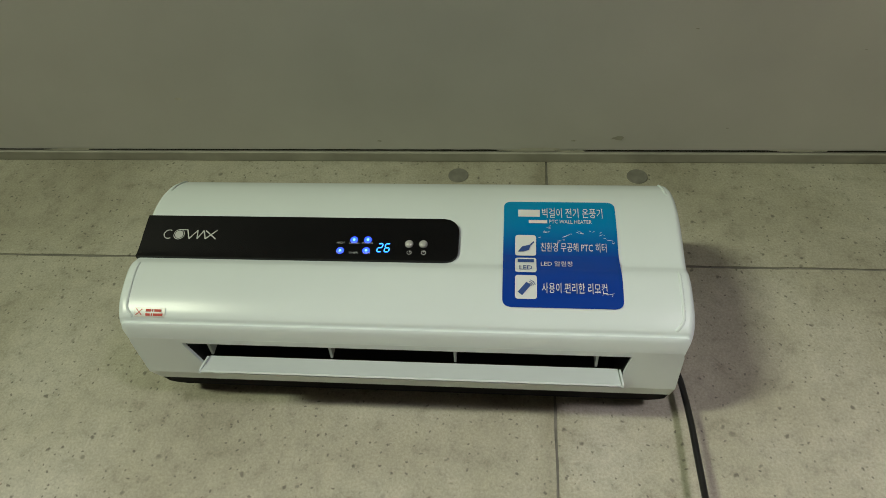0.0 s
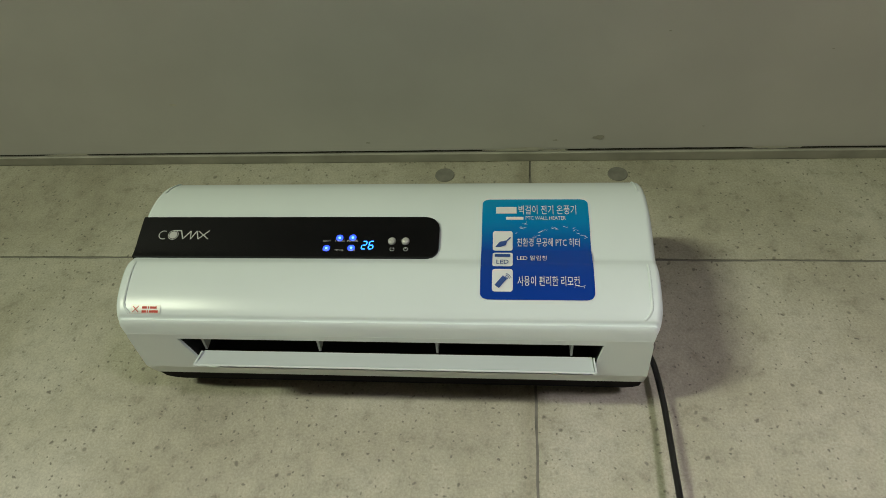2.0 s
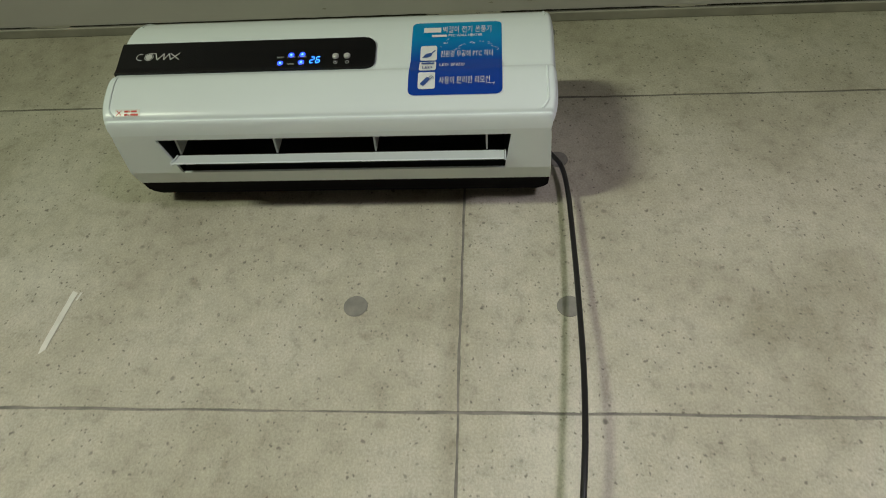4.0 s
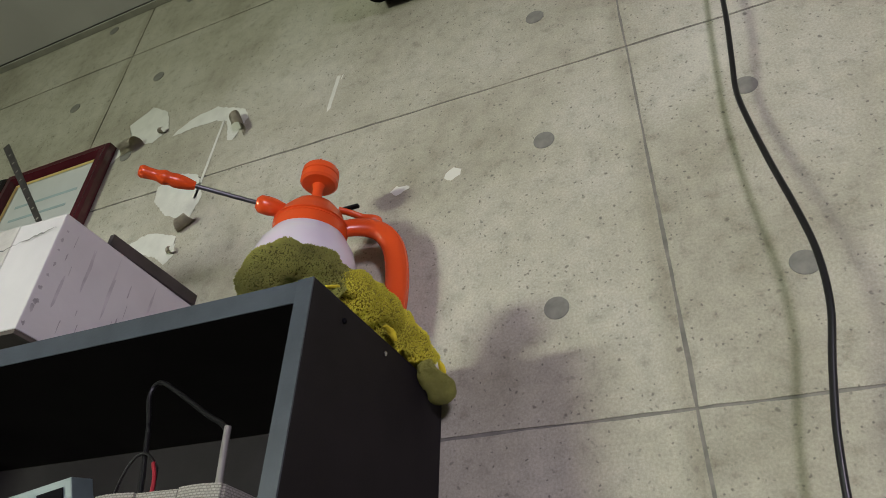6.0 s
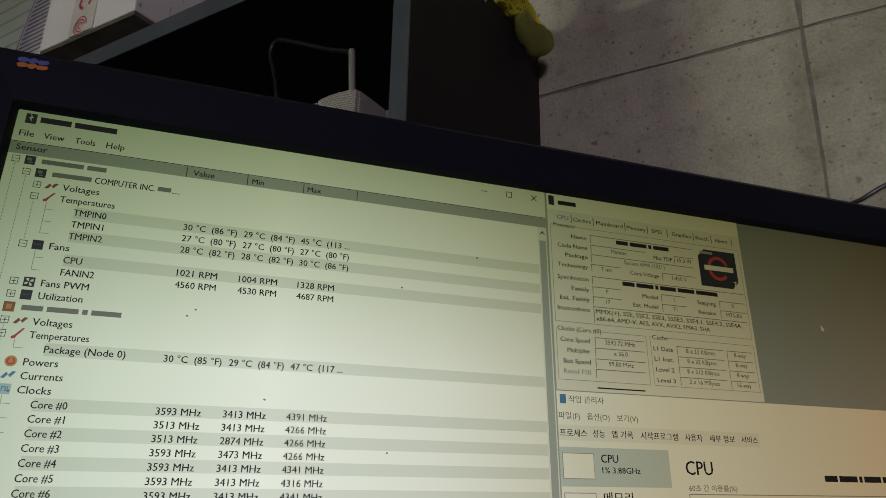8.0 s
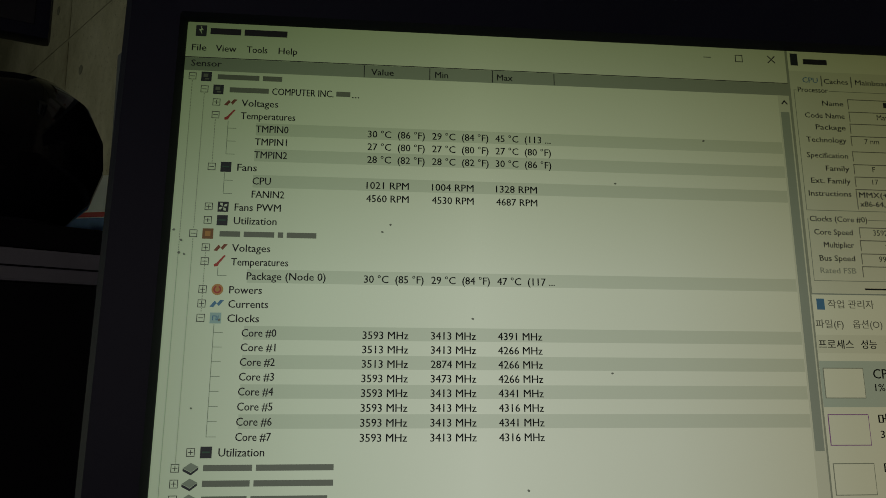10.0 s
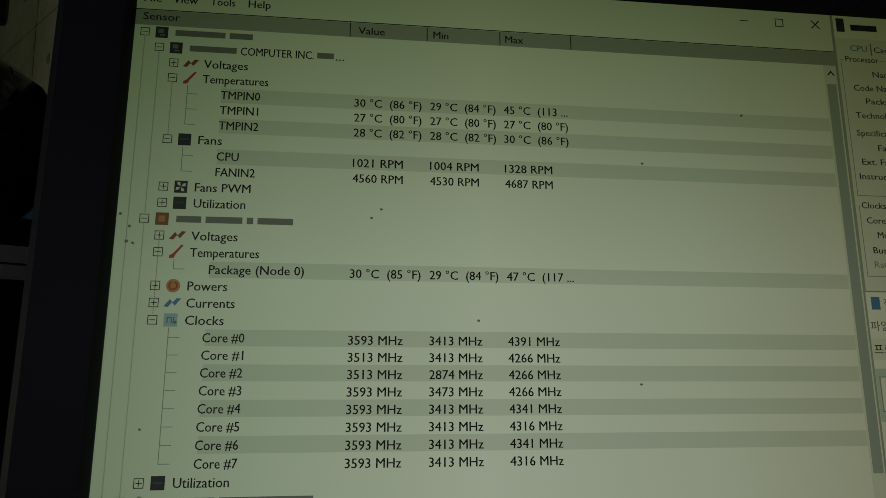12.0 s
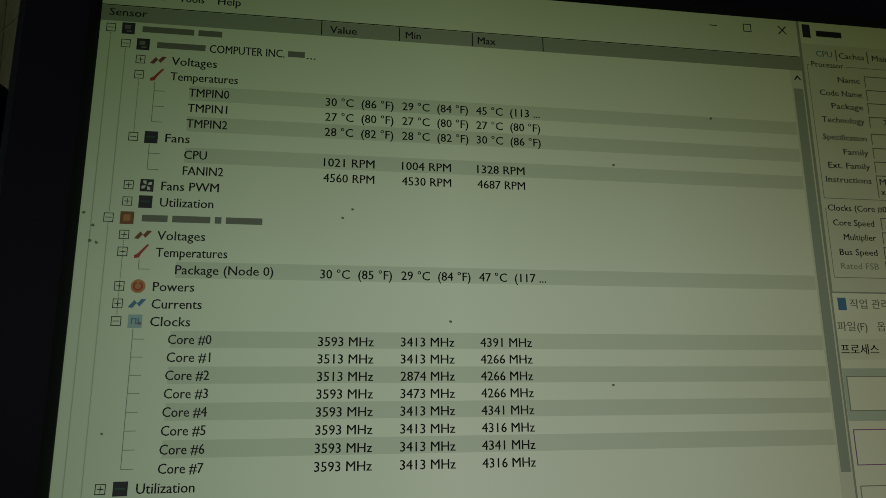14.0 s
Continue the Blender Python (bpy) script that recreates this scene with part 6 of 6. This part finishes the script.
def torn(outline, label="patch of bare white plaster where wallpaper is torn off"):
    """Bare plaster with a ragged rim; the outline is broken up finely."""
    rnd = random.Random(len(outline) + int(abs(outline[0][0]) * 1e4))
    j = 0.0003 if "line" in label else 0.0013
    out = []
    for a, b in zip(outline, outline[1:] + outline[:1]):
        n = max(2, int(math.hypot(b[0] - a[0], b[1] - a[1]) / 0.004))
        for k in range(n):
            t = k / n
            out.append((a[0] + (b[0] - a[0]) * t + rnd.uniform(-j, j), Z0 + a[1] + (b[1] - a[1]) * t + rnd.uniform(-j, j)))
    bm = bmesh.new()
    bm.faces.new([bm.verts.new((x, -0.0006, z)) for x, z in out])
    bmesh.ops.triangulate(bm, faces=bm.faces[:])
    bmesh.ops.recalc_face_normals(bm, faces=bm.faces)
    if bm.faces[0].normal.y > 0:
        bmesh.ops.reverse_faces(bm, faces=bm.faces[:])
    return tagged(link("torn_patch", bm, PLASTER), label, "wall damage", "torn patches on the wall", "structure")


torn([(-0.789, 0.218), (-0.748, 0.191), (-0.73, 0.142), (-0.758, 0.121), (-0.790, 0.128), (-0.822, 0.120), (-0.845, 0.095), (-0.838, 0.130), (-0.814, 0.152), (-0.833, 0.188)])
torn([(-0.674, 0.15), (-0.633, 0.156), (-0.57, 0.126), (-0.560, 0.105), (-0.579, 0.062), (-0.590, 0.066), (-0.602, 0.110), (-0.626, 0.121), (-0.673, 0.123), (-0.715, 0.118), (-0.705, 0.132)])
torn([(-0.705, 0.007), (-0.676, 0.025), (-0.63, 0.01), (-0.612, -0.02), (-0.608, -0.043), (-0.62, -0.079), (-0.645, -0.070), (-0.669, -0.057), (-0.702, -0.023)])
torn([(-0.725, -0.098), (-0.70, -0.088), (-0.682, -0.086), (-0.634, -0.104), (-0.625, -0.138), (-0.64, -0.153), (-0.660, -0.135), (-0.683, -0.125), (-0.71, -0.115)])
torn([(-0.755, -0.112), (-0.74, -0.108), (-0.730, -0.120), (-0.745, -0.128)])
torn([(-0.406, 0.130), (-0.400, 0.127), (-0.408, 0.060), (-0.413, 0.055), (-0.414, 0.062)], "thin scraped white line in the wallpaper")
torn([(-0.397, 0.128), (-0.395, 0.128), (-0.397, 0.118), (-0.399, 0.118)], "thin scraped white line in the wallpaper")
torn([(-0.612, 0.115), (-0.6075, 0.115), (-0.6175, -0.040), (-0.6225, -0.040)], "thin scraped white line in the wallpaper")
torn([(-0.297, -0.130), (-0.288, -0.124), (-0.270, -0.128), (-0.272, -0.133), (-0.287, -0.138)], "small chip of bare plaster")
torn([(-0.225, -0.123), (-0.214, -0.118), (-0.205, -0.122), (-0.206, -0.132), (-0.217, -0.137), (-0.225, -0.131)], "small chip of bare plaster")


def curl(x, z, w, length, turn, r=0.012):
    """A strip of wallpaper that has rolled itself up from the wall."""
    n = 16
    bm = bmesh.new()
    rows = []
    for k in range(n + 1):
        a = 4.4 * k / n
        rr = r * (1 - 0.35 * k / n)
        along, outw = rr * math.sin(a), r - rr * math.cos(a) + 0.0005
        rows.append([(side * w * (0.5 - 0.02 * k), along, outw) for side in (-1, 1)])
    c, s = math.cos(radians(turn)), math.sin(radians(turn))
    vs = [[bm.verts.new((x + px * c - al * s, -ow, z + px * s + al * c)) for px, al, ow in row] for row in rows]
    for a, b in zip(vs, vs[1:]):
        bm.faces.new((a[0], a[1], b[1], b[0]))
    bmesh.ops.solidify(bm, geom=bm.faces[:], thickness=0.0005)
    return tagged(link("paper_curl", bm, TORN, True), "curled strip of torn wallpaper standing off the wall", "wallpaper curl", "curls of torn wallpaper", "structure")


curl(-0.572, Z0 + 0.088, 0.055, 0.03, -62, 0.011)
curl(-0.800, Z0 + 0.118, 0.050, 0.03, 15, 0.012)
curl(-0.618, Z0 - 0.088, 0.034, 0.03, -150, 0.010)
curl(-0.739, Z0 + 0.139, 0.014, 0.02, 170, 0.006)
curl(-0.628, Z0 - 0.132, 0.012, 0.02, 170, 0.006)

# ---------------------------------------------------------------- wall panels and tie holes (last: many pieces)
def panel_bm(x0, z0, x1, z1, rnd):
    """A thin panel whose edges wander by under a millimetre."""
    out = []
    for (ax, az), (bx, bz) in zip(((x0, z0), (x1, z0), (x1, z1), (x0, z1)), ((x1, z0), (x1, z1), (x0, z1), (x0, z0))):
        n = max(2, int(math.hypot(bx - ax, bz - az) / 0.012))
        off = 0.0
        for k in range(n):
            off = 0.75 * off + rnd.uniform(-0.00045, 0.00055)
            t = k / n
            nx, nz = -(bz - az), bx - ax
            ln = math.hypot(nx, nz)
            o = off if k else 0.0
            out.append((ax + (bx - ax) * t + nx / ln * o, az + (bz - az) * t + nz / ln * o))
    bm = bmesh.new()
    f = bm.faces.new([bm.verts.new((x, 0.0, z)) for x, z in out])
    ext = bmesh.ops.extrude_face_region(bm, geom=[f])
    bmesh.ops.translate(bm, verts=[v for v in ext["geom"] if isinstance(v, bmesh.types.BMVert)], vec=(0, 0.001, 0))
    bmesh.ops.recalc_face_normals(bm, faces=bm.faces)
    return bm


rnd = random.Random(41)
k0, k1 = math.floor(X_L / PANEL_W), math.ceil(X_R / PANEL_W)
for k in range(k0, k1):
    xa, xb = max(X_L, k * PANEL_W), min(X_R, (k + 1) * PANEL_W)
    for za, zb in zip(Z_JOINTS, Z_JOINTS[1:]):
        bm = panel_bm(xa + GAP, za + GAP, xb - GAP, zb - GAP, rnd)
        part("panel", bm, CONCRETE, wall_back)
hole_me = None
for k in range(k0, k1 + 1):
    for dx in (-0.105, 0.105):
        x = k * PANEL_W + dx
        if not X_L + 0.05 < x < X_R - 0.05:
            continue
        for z in (Z0 - 0.555, Z0 - 0.33, Z0 - 0.113, Z0 + 0.111, Z0 + 0.31, Z0 + 0.552):
            if hole_me is None:
                bm = bmesh.new()
                bmesh.ops.create_cone(bm, cap_ends=True, segments=28, radius1=0.0122, radius2=0.0118, depth=0.001)
                bmesh.ops.rotate(bm, verts=bm.verts, matrix=Matrix.Rotation(radians(90), 3, "X"))
                ob = part("tie_hole", bm, HOLE, wall_back)
                hole_me = ob.data
            else:
                ob = new("tie_hole", hole_me)
                ob.parent = wall_back
            ob.location = (x, -0.0003, z)
